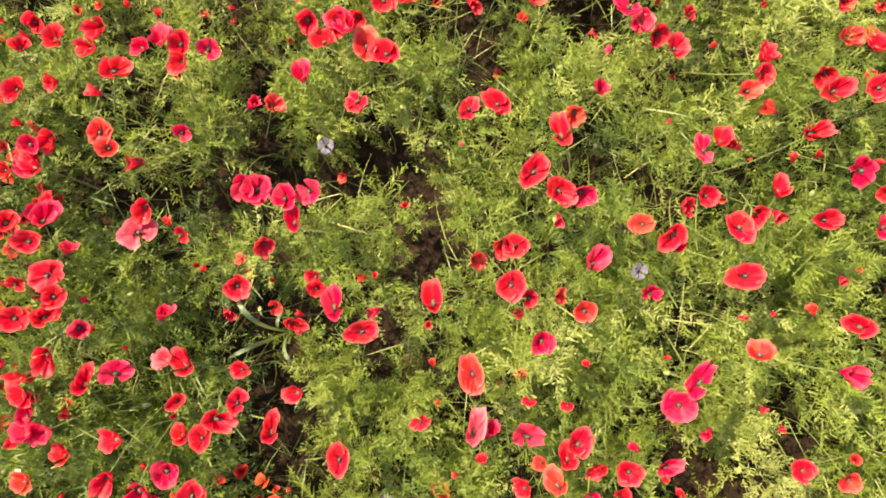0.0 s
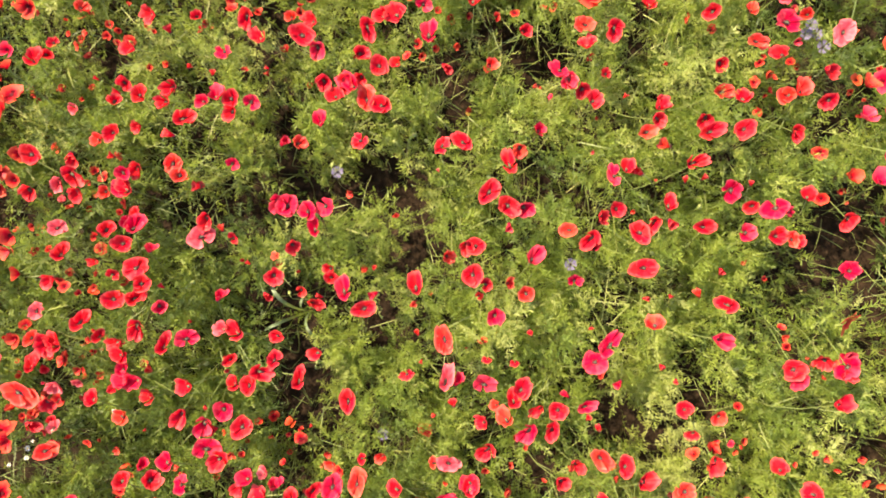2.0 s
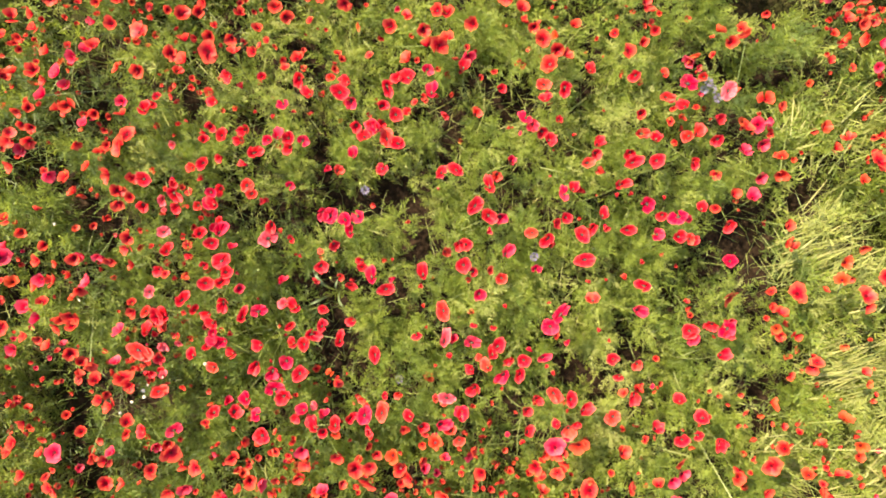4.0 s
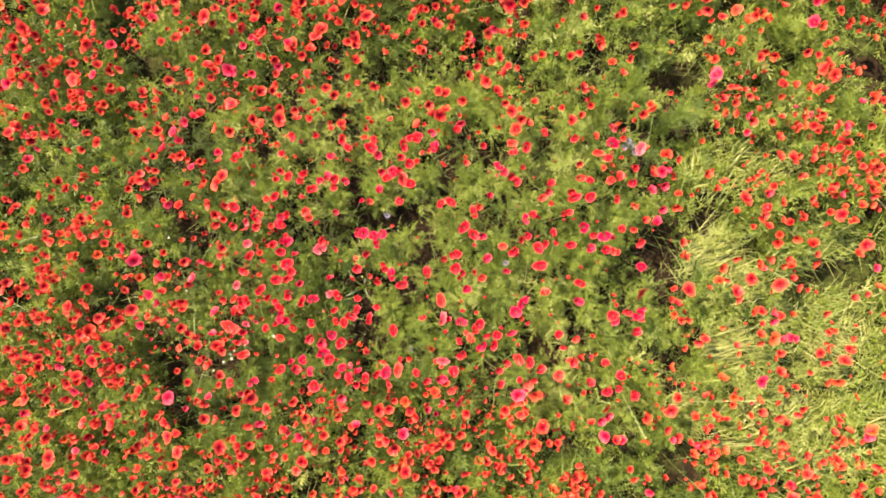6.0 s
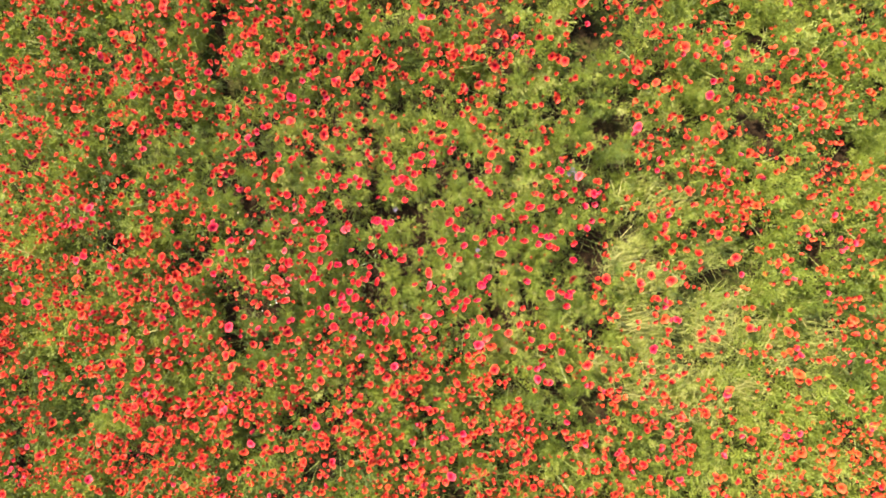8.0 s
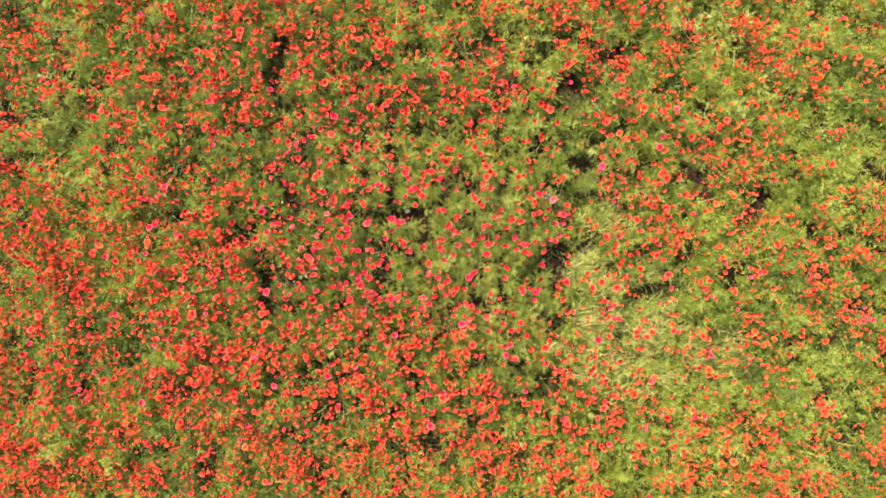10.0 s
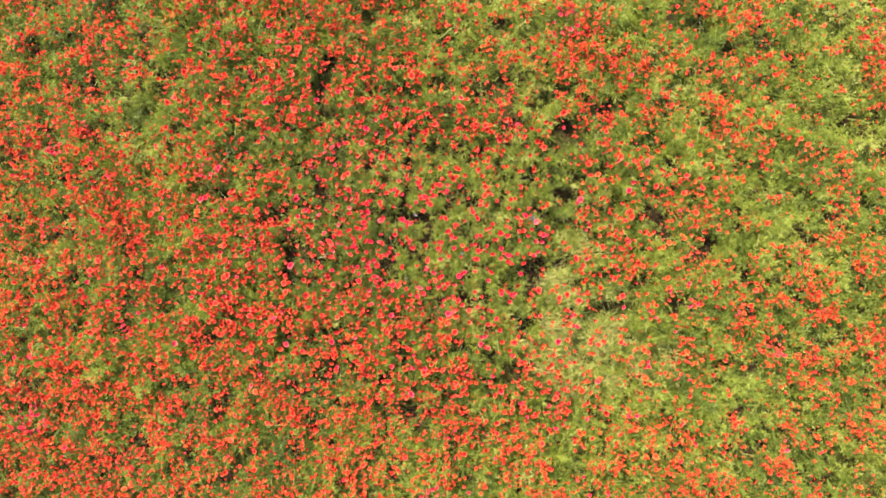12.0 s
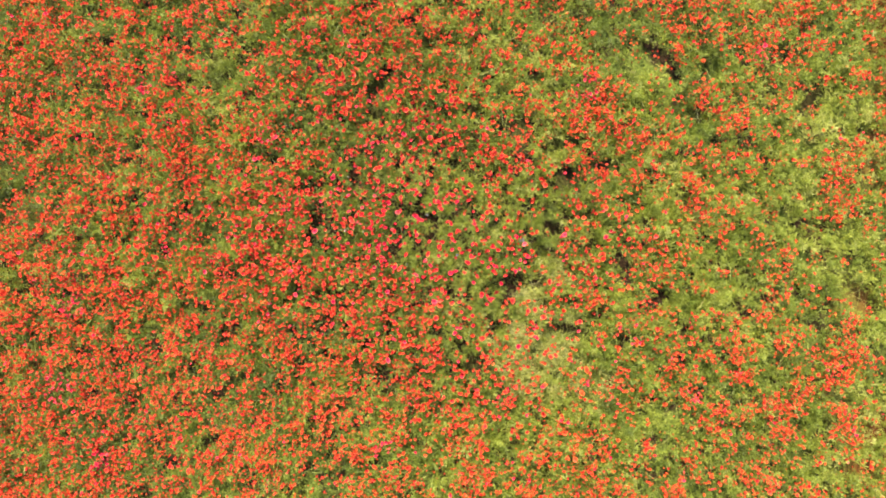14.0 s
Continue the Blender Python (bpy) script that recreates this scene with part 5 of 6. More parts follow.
WIDE_RED_I = (
    (-3.51, -0.78), (-3.35, -0.74), (-3.32, -0.76), (-3.24, -0.81), (-3.13, -0.85), (-3.03, -0.84), (-3.05, -0.92), (-3.52, -0.96), (-3.60, -1.02), (-3.44, -0.93), (-3.81, -1.01), (-3.86, -1.15),
    (-3.14, -1.06), (-2.98, -1.07), (-2.86, -0.93), (-2.78, -0.58), (-2.94, -0.57), (-2.81, -0.82), (-2.75, -0.95), (-2.51, -0.69), (-2.39, -0.81), (-2.29, -0.78), (-2.32, -0.65), (-2.32, -0.76),
    (-2.19, -0.38), (-2.13, -0.42), (-2.25, -0.28), (-2.14, -0.95), (-2.21, -1.06), (-2.29, -1.07), (-2.71, -1.10), (-2.77, -1.11), (-2.85, -1.12), (-2.61, -1.12), (-3.35, -1.16), (-3.26, -1.26),
    (-3.18, -1.36), (-3.74, -1.25), (-3.71, -1.30), (-3.66, -1.37), (-3.84, -1.41), (-3.46, -1.49), (-3.33, -1.48), (-3.09, -1.45), (-3.01, -1.40), (-2.96, -1.44), (-2.91, -1.39), (-2.81, -1.32),
)
WIDE_RED_J = (
    (-2.73, -1.32), (-2.84, -1.59), (-2.89, -1.68), (-2.71, -1.53), (-2.55, -1.62), (-2.61, -1.47), (-2.52, -1.30), (-2.23, -1.25), (-2.15, -1.29), (-2.03, -1.36), (-2.32, -1.49), (-2.34, -1.55),
    (-2.43, -1.40), (-2.05, -1.52), (-3.77, -1.67), (-3.69, -1.64), (-3.57, -1.79), (-3.62, -1.85), (-3.67, -2.04), (-3.47, -2.10), (-3.32, -1.93), (-3.29, -2.00), (-3.41, -2.25), (-3.21, -2.10),
    (-3.04, -2.14), (-3.14, -1.91), (-2.94, -2.13), (-2.86, -2.07), (-2.85, -2.20), (-2.96, -2.24), (-3.53, -2.48), (-3.71, -2.63), (-3.31, -2.54), (-2.80, -2.52), (-2.65, -2.40), (-2.73, -2.01),
    (-2.81, -2.01), (-2.55, -1.88), (-2.31, -1.92), (-2.44, -2.06), (-2.38, -2.11), (-2.30, -2.07), (-2.22, -2.07), (-2.19, -1.80), (-2.14, -1.77), (-2.30, -1.75), (-2.00, -1.86), (-1.97, -1.86),
)
WIDE_RED_K = (
    (-1.97, -2.23), (-1.87, -2.19), (-2.04, -2.42), (-2.01, -2.47), (-2.20, -2.38), (-1.90, -2.14), (-1.75, -1.71), (-1.67, -1.65), (-1.54, -1.61), (-1.51, -1.63), (-1.28, -1.59), (-1.33, -1.64),
    (-1.30, -1.69), (-1.70, -1.92), (-1.67, -1.97), (-1.37, -1.83), (-1.50, -1.79), (-1.88, -1.67), (-1.82, -1.77), (-1.08, -1.78), (-1.03, -1.75), (-0.98, -1.72), (-0.96, -1.56), (-0.90, -1.69),
    (-1.15, -1.57), (-0.81, -1.83), (-0.79, -1.78), (-0.72, -1.62), (-0.67, -1.59), (-1.00, -1.48), (-0.66, -1.40), (-0.58, -1.39), (-0.48, -1.44), (-0.17, -1.38), (-0.22, -1.36), (-0.11, -1.41),
    (-0.05, -1.48), (0.18, -1.51), (0.03, -1.50), (0.07, -1.65), (-0.08, -1.77), (-0.39, -1.90), (-0.33, -1.58), (-0.24, -1.78), (-0.18, -1.83), (0.13, -1.86), (0.16, -1.88), (-1.52, -2.22),
)
WIDE_RED_L = (
    (-1.45, -2.18), (-1.59, -2.30), (-1.23, -2.22), (-1.25, -2.30), (-1.15, -2.18), (-1.17, -2.32), (-1.38, -2.31), (-0.83, -2.31), (-0.80, -2.34), (-0.69, -2.09), (-0.76, -2.15), (-0.60, -2.19),
    (-0.91, -2.24), (-0.15, -2.25), (0.11, -2.17), (0.16, -2.22), (0.29, -2.19), (0.31, -2.10), (-0.11, -2.09), (-0.10, -1.93), (-0.01, -2.03), (-1.32, -2.04), (-1.06, -1.96), (-1.14, -1.97),
    (-1.02, -1.91), (2.33, -0.03), (2.36, -0.15), (2.33, -0.34), (2.47, 0.06), (2.53, -0.32), (2.75, 0.06), (2.80, 0.12), (2.88, -0.16), (2.93, -0.18), (2.92, -0.31), (2.99, -0.33),
    (2.95, -0.44), (2.98, -0.51), (2.93, -0.72), (3.18, 0.10), (3.16, 0.07), (3.23, 0.15), (3.27, -0.05), (3.22, -0.57), (3.31, -0.51), (3.37, -0.53), (3.36, -0.69), (3.39, -0.73),
)
WIDE_RED_M = (
    (3.40, -0.86), (3.45, -0.88), (3.56, -0.95), (3.56, 0.08), (3.59, 0.03), (3.54, 0.10), (3.64, -0.20), (3.79, 0.12), (3.92, -0.15), (3.87, -0.15), (3.95, -0.25), (3.86, -0.39),
    (3.91, -0.35), (3.79, -0.42), (3.75, -0.55), (3.82, -0.52), (4.07, -0.47), (4.14, -0.41), (4.03, -0.50), (3.75, -0.76), (3.69, -0.73), (3.63, -0.61), (3.94, -0.69), (4.02, -0.68),
    (4.12, -0.72), (4.18, -0.77), (4.08, -0.83), (4.12, -0.93), (4.14, -0.88), (4.22, -0.71), (3.79, -0.96), (3.80, 0.28), (4.01, 0.19), (4.04, 0.09), (4.12, 0.05), (2.60, -1.01),
    (2.63, -1.06), (2.61, -1.11), (2.66, -1.16), (2.74, -1.15), (2.86, -1.09), (2.71, -1.10), (2.26, -1.25), (2.78, -1.31), (2.91, -1.32), (2.94, -1.37), (2.99, -1.42), (3.05, -1.44),
)
WIDE_RED_N = (
    (3.08, -1.51), (3.12, -1.43), (2.87, -1.48), (2.77, -1.51), (3.37, -1.38), (3.46, -1.48), (3.38, -1.44), (3.45, -1.09), (3.53, -1.14), (3.48, -1.19), (3.86, -1.42), (3.84, -1.47),
    (4.01, -1.17), (4.05, -1.32), (4.10, -1.29), (4.14, -1.37), (4.18, -1.26), (3.72, -1.53), (3.80, -1.55), (3.78, -1.61), (3.83, -1.66), (3.70, -1.64), (3.48, -1.66), (3.55, -1.60),
    (4.18, -1.55), (4.23, -1.57), (4.29, -1.59), (4.22, -1.70), (4.28, -1.80), (4.26, -1.90), (4.14, -1.63), (3.93, -1.05), (4.18, -1.05), (0.35, -1.31), (0.38, -1.41), (0.51, -1.40),
    (0.62, -1.42), (0.35, -1.63), (0.40, -1.65), (0.54, -1.72), (0.50, -1.56), (0.58, -1.53), (0.97, -1.31), (1.00, -1.39), (0.94, -1.57), (1.00, -1.59), (1.10, -1.53), (1.06, -1.67),
)
WIDE_RED_O = (
    (1.13, -1.61), (1.40, -1.43), (1.41, -1.58), (1.47, -1.63), (1.57, -1.62), (1.62, -1.59), (1.69, -1.25), (1.79, -1.52), (2.04, -1.40), (2.00, -1.56), (2.15, -1.52), (2.34, -1.53),
    (2.44, -1.54), (0.88, -1.79), (0.94, -1.84), (1.07, -1.80), (1.10, -1.88), (0.76, -1.85), (0.40, -1.94), (0.35, -1.99), (0.37, -2.15), (0.49, -2.04), (0.54, -2.00), (0.64, -2.02),
    (0.77, -1.93), (0.83, -2.11), (0.91, -2.10), (1.01, -2.09), (1.19, -2.02), (1.25, -2.10), (1.17, -2.13), (1.55, -1.94), (1.59, -1.91), (1.67, -1.82), (1.80, -1.86), (1.83, -1.89),
    (1.96, -1.90), (2.06, -1.95), (2.18, -1.78), (2.28, -1.77), (2.40, -1.97), (2.43, -1.99), (2.53, -1.96), (2.54, -1.85), (2.56, -1.77), (2.62, -1.84), (2.49, -1.78), (2.79, -1.67),
)
WIDE_RED_P = (
    (2.86, -1.64), (2.78, -1.88), (2.83, -1.90), (2.88, -1.87), (2.87, -2.03), (2.79, -2.04), (2.84, -1.98), (2.97, -1.76), (3.01, -1.91), (2.95, -2.05), (2.23, -2.09), (1.67, -2.11),
    (1.92, -2.12), (1.51, -2.15), (1.74, -2.05), (3.60, -1.94), (3.83, -1.94), (3.93, -1.88),
)
WIDE_MAGENTA_A = (
    (-3.48, 1.74), (-3.62, 1.61), (-2.83, 1.98), (-2.35, 1.81), (-1.71, 2.00), (-1.05, 1.73), (-3.11, 1.47), (-2.10, 1.40), (-3.77, 1.09), (-2.86, 1.31), (-2.74, 1.14), (-2.22, 1.21),
    (-1.00, 1.64), (-1.22, 1.39), (-0.94, 1.41), (-3.62, 0.86), (-3.19, 0.77), (-2.33, 0.91), (-2.65, 0.65), (-3.67, 0.52), (-3.28, 0.14), (-3.30, 0.06), (-3.09, 0.08), (-2.27, 0.40),
    (-3.53, -0.04), (-2.92, -0.07), (0.40, 1.51), (0.28, 1.43), (1.28, 2.09), (2.55, 2.01), (2.45, 1.67), (2.44, 1.54), (3.06, 2.41), (3.55, 2.08), (2.42, 0.96), (2.62, 0.43),
    (2.76, 1.03), (2.98, 0.87), (3.20, 1.48), (3.62, 0.57), (3.41, 0.37), (3.82, 0.33), (3.77, 0.30), (-3.68, -0.55), (-3.19, -0.41), (-2.87, -0.43), (-3.76, -0.67), (-3.64, -0.84),
)
WIDE_MAGENTA_B = (
    (-3.19, -0.72), (-3.00, -0.89), (-3.12, -1.03), (-2.45, -0.69), (-2.36, -0.86), (-2.27, -0.59), (-2.17, -0.98), (-2.14, -1.05), (-2.53, -1.11), (-3.41, -1.46), (-2.87, -1.49), (-2.81, -1.64),
    (-2.88, -1.73), (-2.17, -1.27), (-3.66, -1.77), (-3.52, -2.18), (-3.67, -2.41), (-2.92, -2.42), (-2.63, -2.32), (-2.17, -1.72), (-1.95, -2.20), (-1.75, -2.29), (-1.72, -1.68), (-1.46, -1.97),
    (-0.87, -1.74), (-0.56, -1.42), (0.15, -1.49), (0.03, -1.81), (0.04, -1.63), (-1.55, -2.25), (-1.47, -2.24), (-0.72, -2.30), (-0.69, -2.06), (0.14, -2.20), (2.34, -0.49), (2.86, -0.03),
    (3.06, -0.51), (3.21, 0.05), (3.43, -0.65), (3.46, -0.73), (3.66, -0.14), (4.07, -0.73), (3.73, 0.24), (2.84, -1.12), (2.97, -1.47), (3.41, -1.46), (3.50, -1.42), (4.16, -1.31),
)
WIDE_MAGENTA_C = (
    (4.31, -1.85), (0.48, -1.69), (0.33, -1.73), (1.07, -1.59), (1.43, -1.50), (1.60, -1.67), (1.08, -1.90), (0.41, -2.09), (0.62, -2.10), (1.89, -1.73), (2.04, -1.92), (2.48, -1.93),
    (2.84, -1.69), (2.90, -2.05),
)
WIDE = (
    WIDE_RED_A + WIDE_RED_B + WIDE_RED_C + WIDE_RED_D + WIDE_RED_E + WIDE_RED_F + WIDE_RED_G + WIDE_RED_H + WIDE_RED_I + WIDE_RED_J + WIDE_RED_K + WIDE_RED_L + WIDE_RED_M + WIDE_RED_N + WIDE_RED_O + WIDE_RED_P,
    WIDE_MAGENTA_A + WIDE_MAGENTA_B + WIDE_MAGENTA_C,
)


def field_poppies():
    """The poppies in the middle of the field, one by one."""
    rough = random.Random(11)
    patterns = {}
    shares = {"red": ("bowl", "bowl", "cup", "cup", "cup", "cup", "tilted", "tilted", "folded", "ragged"), "salmon": ("flat", "bowl", "ragged", "tilted", "cup"), "magenta": ("ragged", "ragged", "cup", "folded", "tilted", "flat"), "pink": ("tilted", "flat", "cup")}
    near = [(colour, [(w[0], w[1], 1.14 * w[2], "", -1) for w in some if abs(w[0]) < 1.35 and abs(w[1]) < 0.85]) for colour, some in RING]
    for colour, some in MIDDLE + tuple(near):
        for x, y, across, form, degrees in some:
            form = form or ("folded" if across < 3.6 else rough.choice(shares[colour]))
            key = (form, colour, rough.randrange(4))
            z = 0.43 + 0.13 * min(1, across / 6.0)
            size = min(1.25, max(0.4, 0.97 * across / FORMS[form][5]))
            yaw, oval = rough.uniform(0, 2 * math.pi), rough.uniform(0.98, 1.14)
            if degrees >= 0:
                yaw, oval = radians(degrees), 1.22
            m = Matrix.Translation((x, y, 0)) @ Matrix.Rotation(yaw, 4, "Z") @ Matrix.Diagonal((size * oval, size / oval, z / HEAD, 1))
            if key in patterns:
                copy_thing(patterns[key], m)
            else:
                patterns[key] = pattern_poppy(*key[:2], seed=len(patterns))
                patterns[key].matrix_basis = m


field_poppies()


def simple_poppy(lift, cup, tilt, rough, grade=2, across=2):
    """A plainer poppy head round the origin for the rest of the field: four petals and a dark heart."""
    v, f, s, base = [], [], [], 0
    for k in range(4):
        pv, pf, ps = petal(radians(rough.uniform(48, 66)), rough.uniform(0.030, 0.043), lift + rough.uniform(-0.25, 0.45), cup * rough.uniform(0.5, 1.4), 0.14, rough.uniform(0, 6), across, grade)
        a = radians(90 * k + rough.uniform(-12, 12))
        pv = pv @ np.array([[math.cos(a), -math.sin(a), 0], [math.sin(a), math.cos(a), 0], [0, 0, 1]]).T
        keep = pf  # the claw's zero-width triangles go
        area = np.linalg.norm(np.cross(pv[keep[:, 1]] - pv[keep[:, 0]], pv[keep[:, 2]] - pv[keep[:, 0]]), axis=1)
        keep = keep[area > 1e-9]
        v.append(pv), f.append(keep + base), s.append(ps * 0.82 + 0.18)
        base += len(pv)
    heart = np.array([(0.006 * math.cos(i * 1.2566), 0.006 * math.sin(i * 1.2566), 0.006) for i in range(5)])
    v.append(heart), f.append(np.array([(0, 1, 2), (0, 2, 3), (0, 3, 4)]) + base), s.append(np.zeros(5))
    base += 5
    m = np.array(Euler((0, radians(tilt), 0)).to_matrix())
    v = np.concatenate(v) @ m.T
    stalk = np.array([(-0.002, 0, 0), (0.002, 0, 0), (-0.045, 0.02, -0.34)])
    return np.concatenate([v, stalk]), np.concatenate(f + [np.array([(0, 1, 2)]) + base]), np.concatenate(s + [np.full(3, -1.0)])


def poppy_field():
    """The rest of the poppies, past counting."""
    rough = random.Random(5)
    tries = int(4 * HALF_X * HALF_Y * 320)
    x, y = rng.uniform(-HALF_X, HALF_X, tries), rng.uniform(-HALF_Y, HALF_Y, tries)
    chance = flower_density(x, y) / 235 * infield(x, y)
    inner = (abs(x) < 1.06) & (y < 0.66) & (y > -0.58)
    chance = np.where(inner, 0.0, chance * np.where(zone(x, y) < 2, 1.0, 1.5 - 0.28 * np.tanh(x / 2)))
    go = np.flatnonzero(rng.random(tries) < chance / 3.0)
    tuft = np.repeat(go, 1 + rng.poisson(2.0 * np.random.default_rng(13).gamma(1.2, 0.85, len(go))))  # they stand in tufts of about three
    x, y = x[tuft] + rng.normal(0, 0.05, len(tuft)), y[tuft] + rng.normal(0, 0.05, len(tuft))
    hue = np.random.default_rng(12).normal(0, 0.30, tries)[tuft]
    within = (x > -2.12) & (x < 2.30) & (y > -1.20) & (y < 1.29)
    inner = (abs(x) < 1.06) & (y < 0.66) & (y > -0.58)
    c, s = math.cos(radians(4.7)), math.sin(radians(4.7))
    wide = (abs((x - 0.10) * c + (y + 0.06) * s) < 4.04) & (abs((y + 0.06) * c - (x - 0.10) * s) < 2.28) & ~within
    draw = rng.random(len(x))
    stay = np.select([inner, within, wide], [False, draw < 0.45, draw < 0.62 + 0.20 / (1 + np.exp((x - 0.6) / 0.4))], True)
    x, y, hue, wide = x[stay], y[stay], hue[stay], wide[stay]
    low = (x > -2.12) & (x < 2.30) & (y > -1.20) & (y < 1.29)  # late ones, half hidden under the leaves
    more = 14  # such late ones in the middle, too
    x, y, hue = np.append(x, rng.uniform(-1.05, 1.05, more)), np.append(y, rng.uniform(-0.57, 0.65, more)), np.append(hue, rng.normal(-0.1, 0.2, more))
    low, wide = np.append(low, np.ones(more, bool)), np.append(wide, np.zeros(more, bool))
    # the ring round the middle, plant by plant
    ring = [(w[0], w[1], w[2], c) for c, (_, some) in enumerate(RING) for w in some if not (abs(w[0]) < 1.35 and abs(w[1]) < 0.85)]
    ring += [(w[0], w[1], rough.gauss(5.6, 0.6), c + 0.5 * (rough.random() < 0.4 + 0.1 * w[0])) for c, some in enumerate(WIDE) for w in some]
    rx, ry, rw, rc = np.array(ring).T
    rc = np.where(rc == 0.5, 2, np.floor(rc))  # the orange-red ones among them
    start = len(x)
    x, y, hue = np.concatenate([x, rx]), np.concatenate([y, ry]), np.concatenate([hue, np.array([-0.10, 0.0, 0.40, 0.3])[rc.astype(int)]])
    n = len(x)
    ringed = np.arange(n) >= start
    forms = [(0.22, 0.65, 12), (0.1, 0.2, 8), (0.45, 0.85, 30), (0.3, 0.6, 46), (0.25, 0.7, 22), (0.9, 0.9, 50)]
    forms = forms + forms
    made = [simple_poppy(*form, rough) for form in forms] + [simple_poppy(*form, rough, 1) for form in forms] + [simple_poppy(*form, rough, 2, 3) for form in forms]
    kinds = [(v, f) for v, f, _ in made]
    which = rng.choice(6, n, p=[0.24, 0.12, 0.24, 0.16, 0.18, 0.06]) + 6 * rng.integers(0, 2, n) + np.select([zone(x, y) == 3, zone(x, y) < 2], [12, 24], 0)
    small = rng.random(n) < 0.55 * (zone(x, y) >= 2)  # half-opened ones, deeper among the leaves
    small[:start] |= low | (wide & (rng.random(start) < 0.35))
    small[start:] = False
    which[start:] = 24 + rng.choice(6, n - start, p=[0.26, 0.10, 0.26, 0.18, 0.14, 0.06]) + 6 * rng.integers(0, 2, n - start)
    place = np.stack([x, y, np.maximum(0.3, canopy(x, y)) * 0.45 + 0.20 + 0.17 * rng.random(n) ** 0.6 - np.where(small, 0.07 * rng.random(n) + 0.03, 0.0)], 1)
    turn = turns(rng.uniform(0, 2 * math.pi, n), rng.normal(0, 0.42, n), rng.normal(0, 0.42, n))
    size = np.clip(rng.normal(0.98, 0.22, n), 0.5, 1.45) * np.where(small, 0.58, np.where(zone(x, y) < 2, 1.0, 0.92))
    size[start:] = np.clip(rw / 4.9, 0.55, 1.32)
    place[:start][low, 2] -= 0.05
    place[start:, 2] = 0.44 + 0.11 * np.clip(rw / 7, 0, 1) + rng.normal(0, 0.015, n - start)
    v, f, owner = scattered(kinds, which, place, turn, size)
    along = np.concatenate([np.tile(made[k][2], int((which == k).sum())) for k in range(36)])
    along = np.where((along > 0.05) & (which[owner] >= 24), along * 0.92 + 0.08, along)  # paler hearts in the middle of the field
    pink = lattice(x, y, 0.5, 81)
    tint = np.clip(rng.normal(0.52, 0.22, n) + hue + np.select([zone(x, y) < 2, zone(x, y) == 2], [-0.40, 0.02], 0.14) + 0.12 * np.tanh(x / 2) - 0.5 * np.clip(pink - 0.78, 0, 1) * 4, 0, 1)
    crimson = rng.random(n) < np.where(ringed, 0.0, 0.03 + 0.7 * (spot_field(x, y, CRIMSON) > 0.4))
    crimson[start:] = rc == 1
    slots = np.where(along[f[:, 0]] < -0.5, 1, np.where(crimson[owner[f[:, 0]]], 2, 0))
    me = mesh_from("poppy_field", v, f, [PETALS_FAR, STEM, CRIMSON_FAR], True, slots, tint=tint[owner], along=np.clip(along, 0, 1))
    tagged(new("poppy_field", me), "countless scarlet and orange-red poppies in bloom", "poppies", "poppies of the field", "stuff")


poppy_field()


def outskirts():
    """The field going on round about, in coarser leaves and flowers that thin out with distance."""
    rough = random.Random(9)
    n = 36000
    r, a = 4.6 + 30.0 * rng.random(n) ** 1.6, rng.uniform(0, 2 * math.pi, n)
    x, y = r * np.cos(a), r * np.sin(a)
    go = ~infield(x * 1.01, y * 1.01)
    x, y, r = x[go], y[go], r[go]
    n = len(x)
    size = 2.1 + 0.17 * (r - 5)
    place = np.stack([x, y, rng.uniform(0.12, 0.36, n)], 1)
    turn = turns(rng.uniform(0, 2 * math.pi, n), np.radians(rng.normal(12, 16, n)), rng.normal(0, 0.5, n))
    kinds = [feather(1, 0.12, 0.07, 0.026, rough.uniform(0.1, 0.5), rough, True) for _ in range(4)]
    v, f, owner = scattered(kinds, rng.integers(0, 4, n), place, turn, size * rng.uniform(0.7, 1.2, n))
    tint = np.clip(greenness(x, y) + rng.normal(0, 0.15, n), 0, 1)
    tagged(new("outer_foliage", mesh_from("outer_foliage", v, f, [LEAF], False, tint=tint[owner])), "yellow-green leaves of the field round about", "foliage", kind="stuff")
    n = 14000
    r, a = 4.6 + 26.0 * rng.random(n) ** 1.6, rng.uniform(0, 2 * math.pi, n)
    x, y = r * np.cos(a), r * np.sin(a)
    go = ~infield(x * 1.01, y * 1.01)
    x, y, r = x[go], y[go], r[go]
    n = len(x)
    made = [simple_poppy(0.2, 0.45, 10, rough, 1), simple_poppy(0.3, 0.5, 40, rough, 1)]
    which = rng.integers(0, 2, n)
    place = np.stack([x, y, rng.uniform(0.42, 0.56, n)], 1)
    v, f, owner = scattered([m[:2] for m in made], which, place, turns(rng.uniform(0, 6.28, n), 0 * x, 0 * x), (1.5 + 0.10 * (r - 5)) * rng.uniform(0.8, 1.2, n))
    along = np.concatenate([np.tile(made[k][2], int((which == k).sum())) for k in range(2)])
    slots = (along[f[:, 0]] < -0.5).astype(np.int32)
    me = mesh_from("outer_poppies", v, f, [PETALS_FAR, STEM], True, slots, tint=rng.uniform(0.3, 1, n)[owner], along=np.clip(along, 0, 1))
    tagged(new("outer_poppies", me), "scarlet poppies of the field round about", "poppies", "poppies of the field", "stuff")


outskirts()


# ---- small plants among the poppies ----
def rod(points, radius, material, parent, name="stem"):
    v, f = tube(points, radius)
    return part(name, mesh_from(name, v, f, [material], tint=np.full(len(v), 0.6)), parent)


